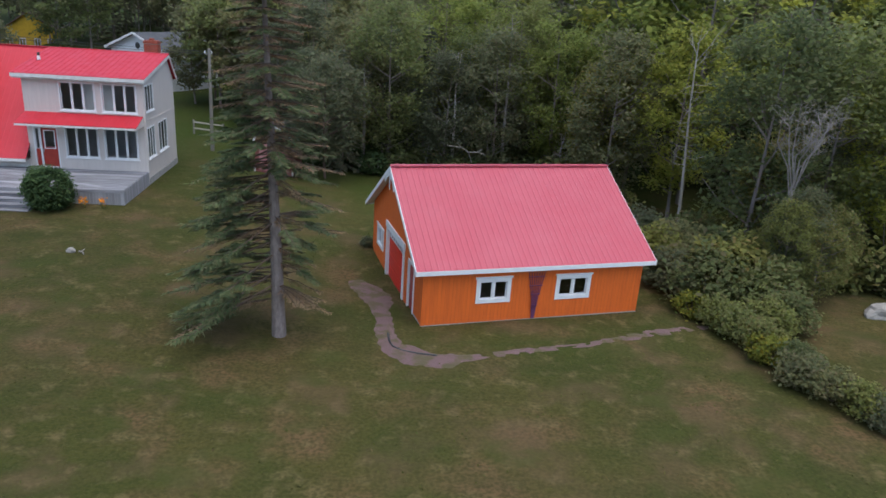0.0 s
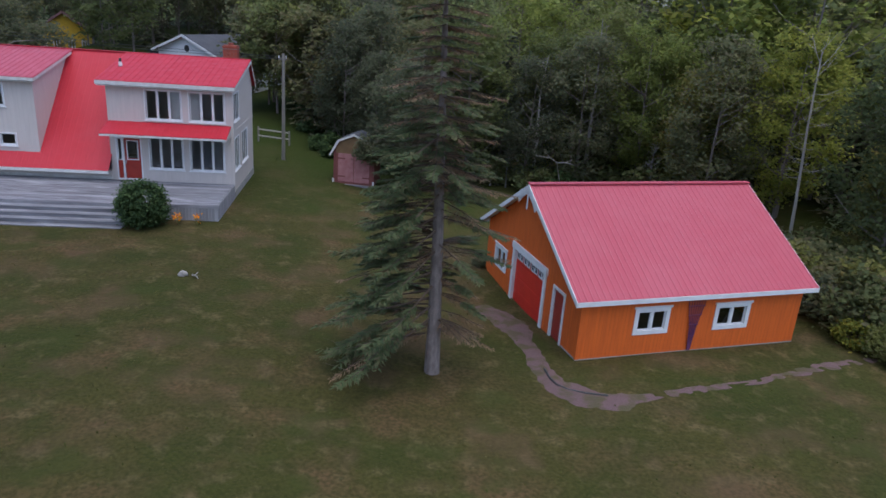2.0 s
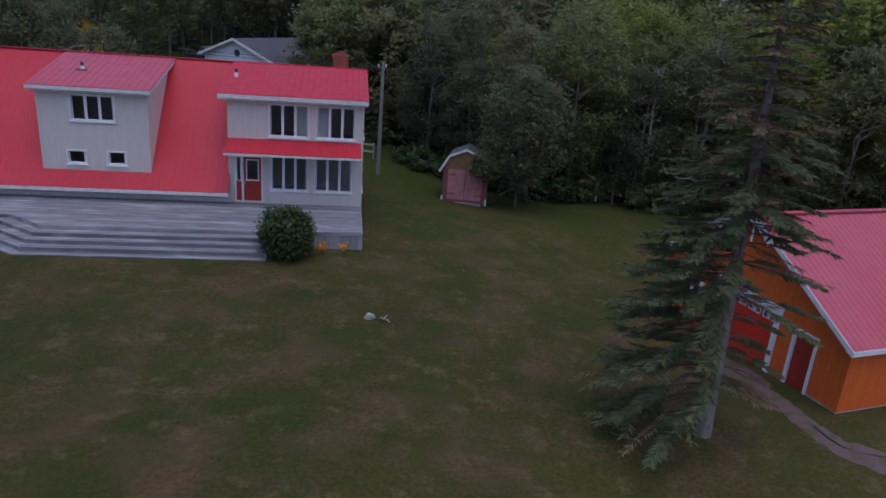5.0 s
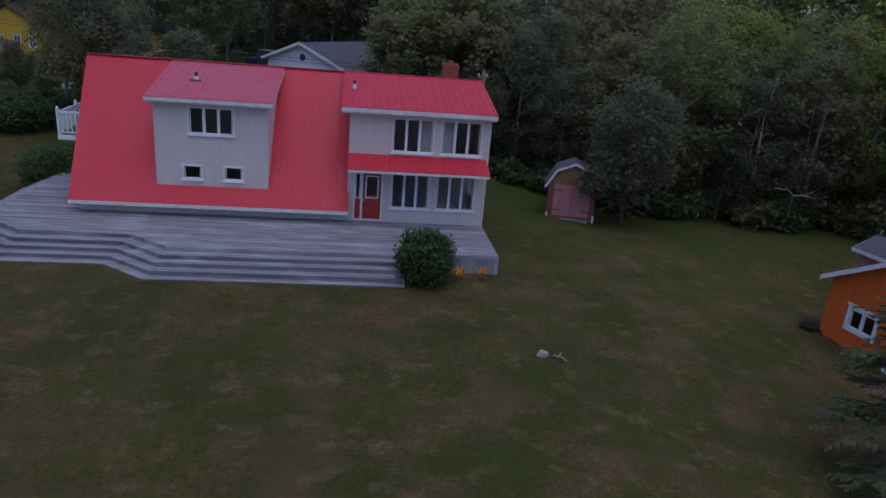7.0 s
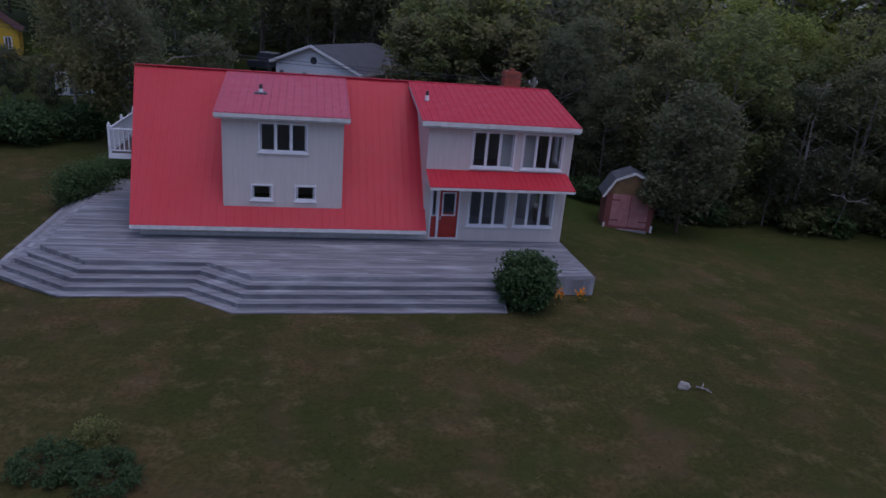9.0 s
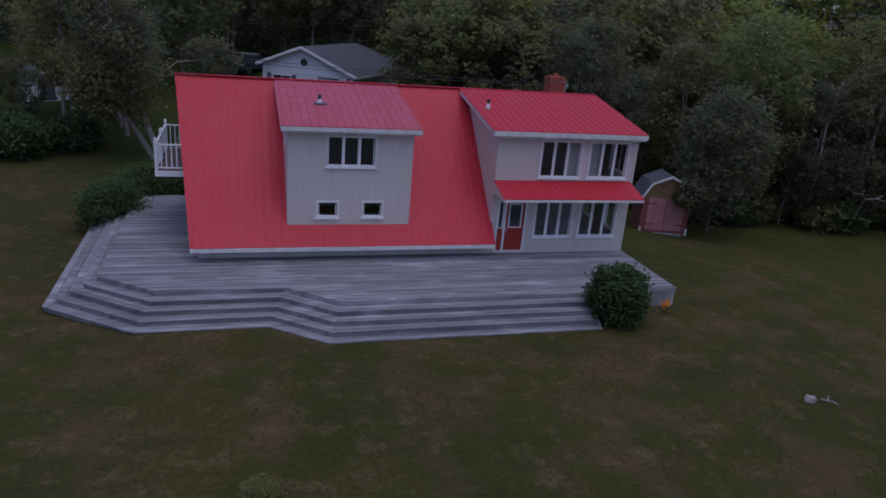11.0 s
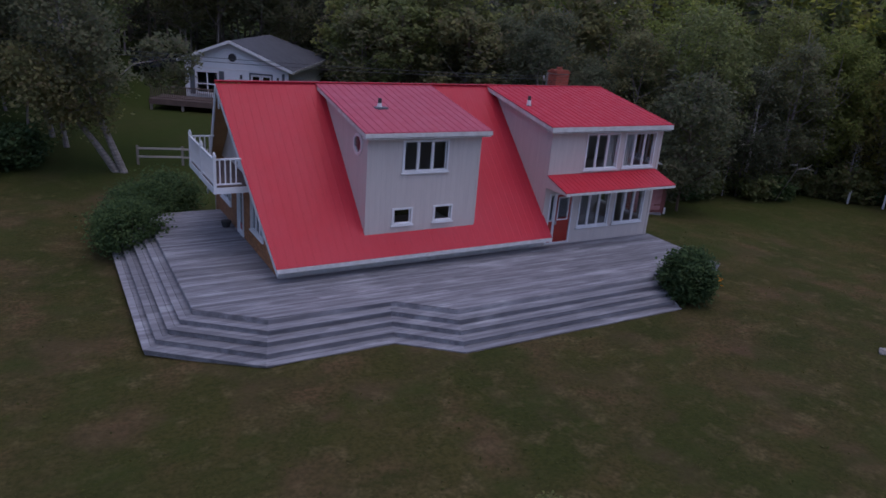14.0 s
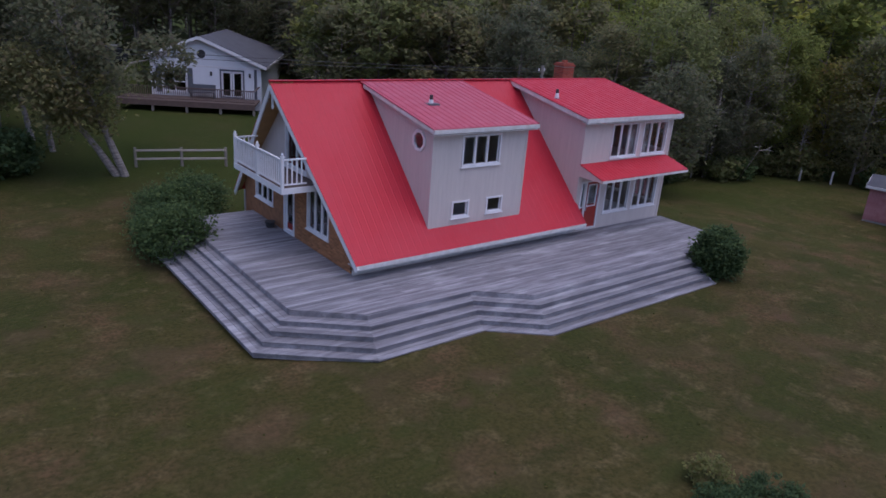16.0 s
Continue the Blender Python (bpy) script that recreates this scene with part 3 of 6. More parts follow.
def build_house():
    house = thing("house", -17, 37.5, 0.3, 0, "pale grey A-frame house with red metal roofs and a wide deck", "house")
    house.matrix_basis = Matrix.Identity(4)
    front, east, west = along_x(SOUTH), along_y(EAST, 1), along_y(WEST, -1)
    # two-storey part
    up1, up2, lo1, lo2 = (-12.72, -10.92, 4.10, 5.60), (-10.63, -8.84, 4.10, 5.60), (-12.66, -10.95, 1.62, 3.27), (-10.68, -8.93, 1.62, 3.27)
    door_hole = (-14.24, -13.0, 1.05, 3.2)
    part("wall", wall(Shape(), MID, EAST, 0.1, [(MID, 5.9), (EAST, 5.9)], [up1, up2, lo1, lo2, door_hole], 0.2, front), SIDING, house)
    s1, s2, s3 = (33.47, 34.9, 4.15, 5.58), (33.43, 34.78, 1.65, 3.35), (35.42, 37.12, 1.65, 3.35)
    part("wall", wall(Shape(), SOUTH + 0.2, 38.9, 0.1, [(SOUTH, 5.86), (RIDGE_Y, 6.78), (38.9, 5.5)], [s1, s2, s3], 0.2, east), SIDING, house)
    part("wall", wall(Shape(), MID, EAST - 0.2, 0.1, [(MID, 5.5), (EAST, 5.5)], [], 0.2, along_x(38.9, 1)), SIDING, house)
    cheek = wall(Shape(), SOUTH + 0.2, RIDGE_Y, EAVE_Z + 0.3, [(SOUTH, 5.86), (RIDGE_Y, 6.78)], [], 0.15, along_y(MID, -1))
    part("wall", cheek, SIDING, house)
    part("corner_board", Shape().box(EAST - 0.1, EAST + 0.022, SOUTH - 0.022, SOUTH + 0.1, 0.6, 5.85), SIDING, house)
    part("foundation", Shape().box(MID, EAST + 0.02, SOUTH + 0.05, 38.95, -0.3, 0.62), CONCRETE, house, "grey concrete foundation")
    part("floor", Shape().box(WEST + 0.25, EAST - 0.21, SOUTH + 0.21, 38.6, 0.9, 1.04), ROOM, house)
    part("floor", Shape().box(MID + 0.16, EAST - 0.21, SOUTH + 0.21, 38.6, 3.62, 3.78), ROOM, house)
    part("partition", Shape().box(MID + 0.16, EAST - 0.21, 36.4, 36.5, 1.05, 5.9), ROOM, house)
    window(house, front, *up1, 3, curtain=(2,))
    window(house, front, *up2, 3, curtain=(0,))
    window(house, front, *lo1, 3)
    window(house, front, *lo2, 3)
    window(house, east, *s1, 3, 0.05, flush=True)
    window(house, east, *s2, 3, 0.05, flush=True)
    window(house, east, *s3, 3, 0.05, flush=True)
    # belt line on the side wall
    part("belt_board", Shape().box(EAST, EAST + 0.02, SOUTH, 38.9, 3.62, 3.72), SIDING, house)
    # entrance
    entry(house, front, door_hole)
    # shallow roof over the two-storey part
    r = metal_roof(Shape(), (-14.85, 32.89, 5.97), (-8.3, 32.89, 5.97), (-8.3, RIDGE_Y, RIDGE_Z + 0.02), (-14.85, RIDGE_Y, RIDGE_Z + 0.02), 0.3, rib=0.02)
    metal_roof(r, (-8.3, 39.2, 5.36), (-14.5, 39.2, 5.36), (-14.5, RIDGE_Y, RIDGE_Z + 0.02), (-8.3, RIDGE_Y, RIDGE_Z + 0.02))
    part("roof", r, RED_ROOF, house, "red ribbed metal roof")
    part("fascia", Shape().box(-14.84, -8.31, 32.86, 32.9, 5.76, 5.94), TRIM, house)
    for x in (-8.33, -14.83):
        part("bargeboard", Shape().prism([(32.90, 5.76), (32.90, 5.93), (RIDGE_Y, RIDGE_Z - 0.02), (RIDGE_Y, RIDGE_Z - 0.2)], 0.03, along_y(x, -1)), TRIM, house)
    part("bargeboard", Shape().prism([(39.2, 5.14), (39.2, 5.32), (RIDGE_Y, RIDGE_Z - 0.02), (RIDGE_Y, RIDGE_Z - 0.2)], 0.03, along_y(-8.33, -1)), TRIM, house)
    part("soffit", Shape().hexa([(-14.8, 32.9, 5.70), (-8.36, 32.9, 5.70), (-8.36, SOUTH, 5.74), (-14.8, SOUTH, 5.74), (-14.8, 32.9, 5.73), (-8.36, 32.9, 5.73), (-8.36, SOUTH, 5.77), (-14.8, SOUTH, 5.77)]), TRIM, house)
    # pent roof over the ground floor
    p = metal_roof(Shape(), (-14.52, 31.95, 3.58), (-8.58, 31.95, 3.58), (-8.58, SOUTH, 3.98), (-14.52, SOUTH, 3.98))
    part("pent_roof", p, RED_ROOF, house, "red ribbed metal pent roof")
    part("pent_fascia", Shape().box(-14.51, -8.59, 31.935, 31.97, 3.45, 3.545), TRIM, house)
    for x in (-14.5, -8.62):
        part("pent_cheek", Shape().prism([(31.97, 3.46), (SOUTH, 3.46), (SOUTH, 3.93), (31.97, 3.54)], 0.03, along_y(x, -1)), SIDING, house)
    part("pent_soffit", Shape().box(-14.47, -8.62, 31.97, SOUTH, 3.45, 3.47), TRIM, house)
    steep_roof(house)
    dormer(house)
    west_gable(house)
    balcony(house)
    chimney(house)
    vents(house)
    return house


def entry(house, front, hole):
    a0, a1, z0, z1 = hole
    s = ring(Shape(), a0, a1, z0 - 0.02, z1, 0.06, -0.02, 0.12, front)
    slab(s, a0 + 0.30, a0 + 0.39, z0, z1 - 0.06, -0.01, 0.11, front)
    fr = part("door_frame", s, WHITE, house)
    d = part("door", ring(slab(Shape(), a0 + 0.4, a1 - 0.065, z0 + 0.02, z0 + 0.95, 0.03, 0.08, front), a0 + 0.4, a1 - 0.065, z0 + 0.95, z1 - 0.065, 0.13, 0.03, 0.08, front), DOOR_RED, house, "dark red front door with a large light")
    part("light_frame", ring(Shape(), a0 + 0.5, a1 - 0.165, z0 + 0.98, z1 - 0.17, 0.05, 0.015, 0.09, front), WHITE, d)
    g = part("pane", slab(Shape(), a0 + 0.55, a1 - 0.21, z0 + 1.03, z1 - 0.22, 0.05, 0.06, front), GLASS, d)
    g.visible_shadow = False
    part("handle", slab(Shape(), a0 + 0.43, a0 + 0.47, z0 + 0.82, z0 + 0.98, -0.03, 0.03, front), GALV, d)
    side = part("sidelight", slab(Shape(), a0 + 0.065, a0 + 0.295, z0 + 0.02, z0 + 0.95, 0.04, 0.08, front), DOOR_RED, house)
    part("light_frame", ring(Shape(), a0 + 0.07, a0 + 0.29, z0 + 0.955, z1 - 0.07, 0.04, 0.02, 0.08, front), WHITE, side)
    g = part("pane", slab(Shape(), a0 + 0.11, a0 + 0.25, z0 + 1.0, z1 - 0.11, 0.045, 0.055, front), GLASS, side)
    g.visible_shadow = False
    return fr


def steep_roof(house):
    yd, zd = 33.17, EAVE_Z + (33.17 - EAVE_Y) * PITCH
    for corners in (((-25.66, EAVE_Y, EAVE_Z), (-22.34, EAVE_Y, EAVE_Z), (-22.34, RIDGE_Y, RIDGE_Z), (-26.3, RIDGE_Y, RIDGE_Z)),
                    ((-22.34, EAVE_Y, EAVE_Z), (-17.84, EAVE_Y, EAVE_Z), (-17.84, yd, zd), (-22.34, yd, zd)),
                    ((-17.84, EAVE_Y, EAVE_Z), (-14.45, EAVE_Y, EAVE_Z), (-14.45, RIDGE_Y, RIDGE_Z), (-17.84, RIDGE_Y, RIDGE_Z))):
        part("roof", metal_roof(Shape(), *corners, 0.3, rib=0.006), RED_ROOF, house, "steep red ribbed metal roof")
    b = 2 * RIDGE_Y - EAVE_Y
    r = metal_roof(Shape(), (-14.45, b, EAVE_Z), (-25.66, b, EAVE_Z), (-26.3, RIDGE_Y, RIDGE_Z), (-14.45, RIDGE_Y, RIDGE_Z))
    part("roof", r, RED_ROOF, house, "steep red ribbed metal roof")
    cap = Shape().beam((-26.3, RIDGE_Y, RIDGE_Z + 0.022), (-8.3, RIDGE_Y, RIDGE_Z + 0.022), 0.2, 0.025)
    part("ridge_cap", cap, RED_ROOF, house)
    part("eave_board", Shape().box(-25.66, -14.45, EAVE_Y - 0.03, EAVE_Y + 0.01, EAVE_Z - 0.16, EAVE_Z - 0.02), TRIM, house)
    part("eave_soffit", Shape().box(-25.6, -14.5, EAVE_Y + 0.01, SOUTH - 0.05, EAVE_Z - 0.15, EAVE_Z - 0.12), TRIM, house)
    part("wall", Shape().box(WEST, MID, SOUTH - 0.06, SOUTH + 0.12, 0.9, EAVE_Z - 0.1), SIDING, house)
    part("wall", Shape().box(WEST, MID, b - 0.7, b - 0.5, 0.0, EAVE_Z + 0.1), SIDING, house)
    part("skirting", Shape().box(WEST - 0.03, MID + 0.02, SOUTH - 0.085, SOUTH - 0.06, DECK_Z + 0.002, DECK_Z + 0.12), TRIM, house)
    # slanting bargeboards and the timber soffit under the jutting gable
    for sgn in (-1, 1):
        ye = RIDGE_Y + sgn * (RIDGE_Y - EAVE_Y)
        e, t = Vector((-25.66, ye, EAVE_Z - 0.18)), Vector((-26.3, RIDGE_Y, RIDGE_Z - 0.18))
        part("bargeboard", Shape().beam(e + Vector((0.035, 0, 0)), t + Vector((0.035, 0, 0)), 0.2, 0.05, (1, 0, 0)), WHITE, house)
        n = Vector((0, sgn * PITCH, 1)).normalized() * 0.06
        q = [Vector((WEST + 0.02, ye, EAVE_Z)), Vector((-25.64, ye, EAVE_Z)), Vector((-26.28, RIDGE_Y, RIDGE_Z)), Vector((WEST + 0.02, RIDGE_Y, RIDGE_Z))]
        part("soffit", Shape().hexa([p - n * 1.5 for p in q] + [p - n * 0.7 for p in q]), SOFFIT, house, "varnished timber soffit")
    # fretwork in the peak
    g = Shape()
    for sgn in (-1, 1):
        for k in range(7):
            y, z = RIDGE_Y + sgn * (0.08 + 0.075 * k), RIDGE_Z - 0.28 - 0.078 * k
            g.tube((-26.2, y, z - 0.05 * (k % 2)), (-26.17, y, z - 0.05 * (k % 2)), 0.07, 0.07, 8)
    g.beam((-26.18, RIDGE_Y, RIDGE_Z - 0.15), (-26.18, RIDGE_Y, RIDGE_Z - 0.85), 0.06, 0.05, (0, 1, 0))
    g.tube((-26.2, RIDGE_Y, RIDGE_Z - 0.9), (-26.16, RIDGE_Y, RIDGE_Z - 0.9), 0.08, 0.08, 8)
    part("fretwork", g, WHITE, house, "white scalloped gable fretwork")


def dormer(house):
    x0, x1, y = -22.34, -17.84, 33.2
    front = along_x(y)
    big, w1, w2 = (-21.02, -19.18, 4.40, 5.55), (-21.32, -20.50, 2.50, 3.14), (-19.66, -18.84, 2.50, 3.14)
    part("wall", wall(Shape(), x0, x1, 2.2, [(x0, 5.78), (x1, 5.78)], [big, w1, w2], 0.15, front), SIDING, house)
    oct_hole = (33.75, 34.32, 5.0, 5.57)
    part("wall", wall(Shape(), y + 0.15, 37.4, 2.0, [(y, 5.75), (37.4, 6.7)], [oct_hole], 0.12, along_y(x0, -1)), SIDING, house)
    part("wall", wall(Shape(), y + 0.15, 37.4, 2.0, [(y, 5.75), (37.4, 6.7)], [], 0.12, along_y(x1, 1)), SIDING, house)
    window(house, front, *big, 3)
    window(house, front, *w1, 1, 0.06)
    window(house, front, *w2, 1, 0.06)
    part("partition", Shape().box(x0 + 0.13, x1 - 0.13, 35.6, 35.7, 2.5, 6.1), ROOM, house)
    # pink sheet: the sky's sheen on this low slope is in the colour
    r = metal_roof(Shape(), (-22.6, 32.86, 5.90), (-17.6, 32.86, 5.90), (-17.6, RIDGE_Y, 6.88), (-22.6, RIDGE_Y, 6.88), 0.3, rib=0.022)
    part("roof", r, PINK_ROOF, house, "pinkish-red ribbed dormer roof with painted sky sheen")
    part("fascia", Shape().box(-22.6, -17.6, 32.83, 32.87, 5.72, 5.865), TRIM, house)
    for x in (-22.6, -17.63):
        part("bargeboard", Shape().prism([(32.87, 5.72), (32.87, 5.85), (37.5, 6.78), (37.5, 6.65)], 0.03, along_y(x, -1)), TRIM, house)
    part("soffit", Shape().box(-22.57, -17.63, 32.87, y, 5.66, 5.69), TRIM, house)
    part("ceiling", Shape().box(x0 + 0.13, x1 - 0.13, y + 0.16, 35.6, 5.62, 5.66), ROOM, house)
    # eight-sided window
    c, s = Vector((x0, 34.03, 5.29)), Shape()
    n = 8
    ang = [math.pi / 8 + k * math.pi / 4 for k in range(n)]
    for i in range(n):
        a, b = ang[i], ang[(i + 1) % n]
        q = [(c.y + math.cos(t) * r_, c.z + math.sin(t) * r_) for t, r_ in ((a, 0.30), (b, 0.30), (b, 0.40), (a, 0.40))]
        s.prism(q, 0.08, lambda p, d, z: (x0 - 0.04 + d, p, z))
    w = part("window", s, WHITE, house, "white eight-sided window")
    g = part("pane", Shape().prism([(c.y + math.cos(t) * 0.31, c.z + math.sin(t) * 0.31) for t in ang], 0.01, lambda p, d, z: (x0 + 0.01 + d, p, z)), GLASS, w)
    g.visible_shadow = False
    for sgn in (-1, 1):
        part("corner_board", Shape().box(x0 - 0.015 if sgn < 0 else x1 - 0.08, x0 + 0.08 if sgn < 0 else x1 + 0.015, y - 0.015, y + 0.08, 2.3, 5.7), SIDING, house)


def west_gable(house):
    west = along_y(WEST, -1)
    win3, door_h, win2 = (34.86, 36.5, 1.72, 3.38), (37.55, 38.45, 1.05, 3.1), (39.45, 41.15, 1.75, 2.75)
    lo = lambda y: RIDGE_Z - 0.12 - abs(y - RIDGE_Y) * PITCH
    ys = SOUTH - 0.05
    yb = 2 * RIDGE_Y - ys
    y35 = RIDGE_Y - (RIDGE_Z - 0.12 - 3.5) / PITCH
    brick_top = [(ys, lo(ys)), (y35, 3.5), (2 * RIDGE_Y - y35, 3.5), (yb, lo(yb))]
    b = wall(Shape(), ys, yb, 0.2, brick_top, [win3, door_h, win2], 0.2, west)
    part("wall", b, BRICK, house, "brown brick ground-floor gable wall")
    slide = (36.55, 38.3, 3.7, 5.65)
    s = Shape()
    slopes = [(y35, 3.5), (RIDGE_Y, lo(RIDGE_Y)), (2 * RIDGE_Y - y35, 3.5)]
    wall(s, y35, slide[0], 3.5, slopes, [], 0.14, west)
    wall(s, slide[1], 2 * RIDGE_Y - y35, 3.5, [(y35, 3.5), (RIDGE_Y, lo(RIDGE_Y)), (2 * RIDGE_Y - y35, 3.5)], [], 0.14, west)
    wall(s, slide[0], slide[1], 3.5, slopes, [(slide[0], slide[1], slide[2], min(slide[3], lo(slide[0]) - 0.15))], 0.14, west)
    part("wall", s, SIDING, house)
    top = min(slide[3], lo(slide[0]) - 0.15)
    window(house, west, slide[0], slide[1], slide[2], top, 2, 0.08)
    window(house, west, *win3, 3)
    window(house, west, *win2, 3)
    s = ring(Shape(), door_h[0], door_h[1], door_h[2] - 0.02, door_h[3], 0.08, -0.04, 0.1, west)
    part("door_frame", s, WHITE, house)
    d = part("door", ring(Shape(), door_h[0] + 0.08, door_h[1] - 0.08, 1.06, 3.02, 0.14, 0.03, 0.07, west), WHITE, house, "white glazed side door")
    g = part("pane", slab(Shape(), door_h[0] + 0.2, door_h[1] - 0.2, 1.2, 2.88, 0.045, 0.055, west), GLASS, d)
    g.visible_shadow = False
    part("kick_panel", slab(Shape(), door_h[0] + 0.21, door_h[1] - 0.21, 1.19, 1.45, 0.035, 0.044, west), DOOR_RED, d)
    # brick courses, a brick at a time, on the stretch in view
    box = Shape().box(-0.008, 0.012, -0.105, 0.105, -0.03, 0.03)
    me = box.mesh("brick", BRICK_BROWN)
    holder = [o for o in house.children if o.name.startswith("wall") and o.data.materials[0] == BRICK][0]
    count = 0
    z = DECK_Z + 0.06
    row = 0
    while z < 3.4 and count < 300:
        y = ys + 0.15 + 0.11 * (row % 2)
        while y < 38.0 and count < 300:
            inside = z < lo(y - 0.11) - 0.1 and z < lo(y + 0.11) - 0.1
            clear = all(not (h[0] - 0.13 < y < h[1] + 0.13 and h[2] - 0.06 < z < h[3] + 0.06) for h in (win3, door_h, win2))
            if inside and clear:
                o = new("brick", me)
                o.parent, o.location = holder, (WEST, y, z)
                count += 1
            y += 0.222
        z += 0.072
        row += 1


def balcony(house):
    x0, x1, y0, y1, z = -26.95, WEST, 35.4, 39.6, 3.62
    part("balcony_floor", Shape().box(x0 + 0.04, x1, y0 + 0.04, y1 - 0.04, z - 0.06, z), BROWN_DECK, house)
    s = Shape().box(x0, x0 + 0.04, y0, y1, z - 0.2, z + 0.01).box(x0 + 0.04, x1, y0, y0 + 0.04, z - 0.2, z + 0.01).box(x0 + 0.04, x1, y1 - 0.04, y1, z - 0.2, z + 0.01)
    s.box(x0 + 0.05, x1, y0 + 0.05, y1 - 0.05, z - 0.2, z - 0.08)
    part("balcony_rim", s, WHITE, house)
    posts = [(x0 + 0.06, y) for y in (y0 + 0.06, (y0 + y1) / 2, y1 - 0.06)]
    for x, y in posts:
        p = Shape().box(x - 0.05, x + 0.05, y - 0.05, y + 0.05, z, z + 1.08).box(x - 0.065, x + 0.065, y - 0.065, y + 0.065, z + 1.08, z + 1.11)
        p.tube((x, y, z + 1.11), (x, y, z + 1.16), 0.03, 0.055, 8).tube((x, y, z + 1.16), (x, y, z + 1.23), 0.055, 0.02, 8)
        part("post", p, WHITE, house)
    runs = [((x0 + 0.06, y0 + 0.06), (x0 + 0.06, y1 - 0.06)), ((x0 + 0.06, y0 + 0.06), (-26.0, y0 + 0.06)), ((x0 + 0.06, y1 - 0.06), (-26.0, y1 - 0.06))]
    for (ax, ay), (bx, by) in runs:
        part("rail", Shape().beam((ax, ay, z + 0.98), (bx, by, z + 0.98), 0.07, 0.05), WHITE, house)
        part("rail", Shape().beam((ax, ay, z + 0.12), (bx, by, z + 0.12), 0.05, 0.05), WHITE, house)
        n = int(math.hypot(bx - ax, by - ay) / 0.15)
        me = Shape().box(-0.02, 0.02, -0.02, 0.02, 0.13, 0.97).mesh("baluster", WHITE)
        for k in range(1, n):
            o = new("baluster", me)
            o.parent, o.location = house, (ax + (bx - ax) * k / n, ay + (by - ay) * k / n, z)


def chimney(house):
    x0, x1, y0, y1 = -10.05, -9.28, 39.0, 39.65
    stack = part("chimney", Shape().box(x0 + 0.012, x1 - 0.012, y0 + 0.012, y1 - 0.012, 0, 7.36), MORTAR, house, "red brick chimney")
    cap = Shape().box(x0 - 0.035, x1 + 0.035, y0 - 0.035, y1 + 0.035, 7.34, 7.43).box(x0 + 0.03, x1 - 0.03, y0 + 0.03, y1 - 0.03, 7.43, 7.5)
    part("cap", cap, BRICK_RED, stack)
    part("flue", Shape().tube(((x0 + x1) / 2, (y0 + y1) / 2, 7.5), ((x0 + x1) / 2, (y0 + y1) / 2, 7.62), 0.15, 0.14, 12), BRICK_RED, stack)
    me_x = Shape().box(-0.09, 0.09, -0.012, 0.012, -0.031, 0.031).mesh("brick", BRICK_RED)
    me_y = Shape().box(-0.012, 0.012, -0.1, 0.1, -0.031, 0.031).mesh("brick", BRICK_RED)
    row, z = 0, 5.3
    while z < 7.3:
        for k in range(4):
            x = x0 + 0.098 + 0.1903 * k
            o = new("brick", me_x)
            o.parent, o.location = stack, (x, y0 + 0.003, z)
        for k in range(3):
            for x in (x0 + 0.003, x1 - 0.003):
                o = new("brick", me_y)
                o.parent, o.location = stack, (x, y0 + 0.12 + 0.2 * k, z)
        z += 0.075
        row += 1


def roof_pipe(house, x, y, z, h, wide):
    s = Shape().tube((x, y, z), (x, y, z + h), 0.10, 0.075, 12)
    p = part("vent_pipe", s, WHITE, house, "white vent pipe with a black cap")
    part("flashing", Shape().box(x - wide, x + wide, y - wide, y + wide, z - 0.06, z + 0.03), SHUTTER, p)
    part("cowl", Shape().tube((x, y, z + h), (x, y, z + h + 0.17), 0.07, 0.065, 10), BLACK, p)


def vents(house):
    roof_pipe(house, -21.05, 35.2, 6.36, 0.16, 0.24)
    roof_pipe(house, -14.36, 35.2, 6.42, 0.22, 0.09)


# ---- the deck ----


def inset(poly, d):
    """The open outline moved outward by d; outward is to the right of its run."""
    out = []
    for i, p in enumerate(poly):
        ns = []
        for a, b in ((i - 1, i), (i, i + 1)):
            if 0 <= a and b < len(poly):
                e = (Vector(poly[b]) - Vector(poly[a])).normalized()
                ns.append(Vector((e.y, -e.x)))
        n = (ns[0] + ns[-1]) / 2
        n = n / n.length_squared
        out.append((p[0] + n.x * d, p[1] + n.y * d))
    return out


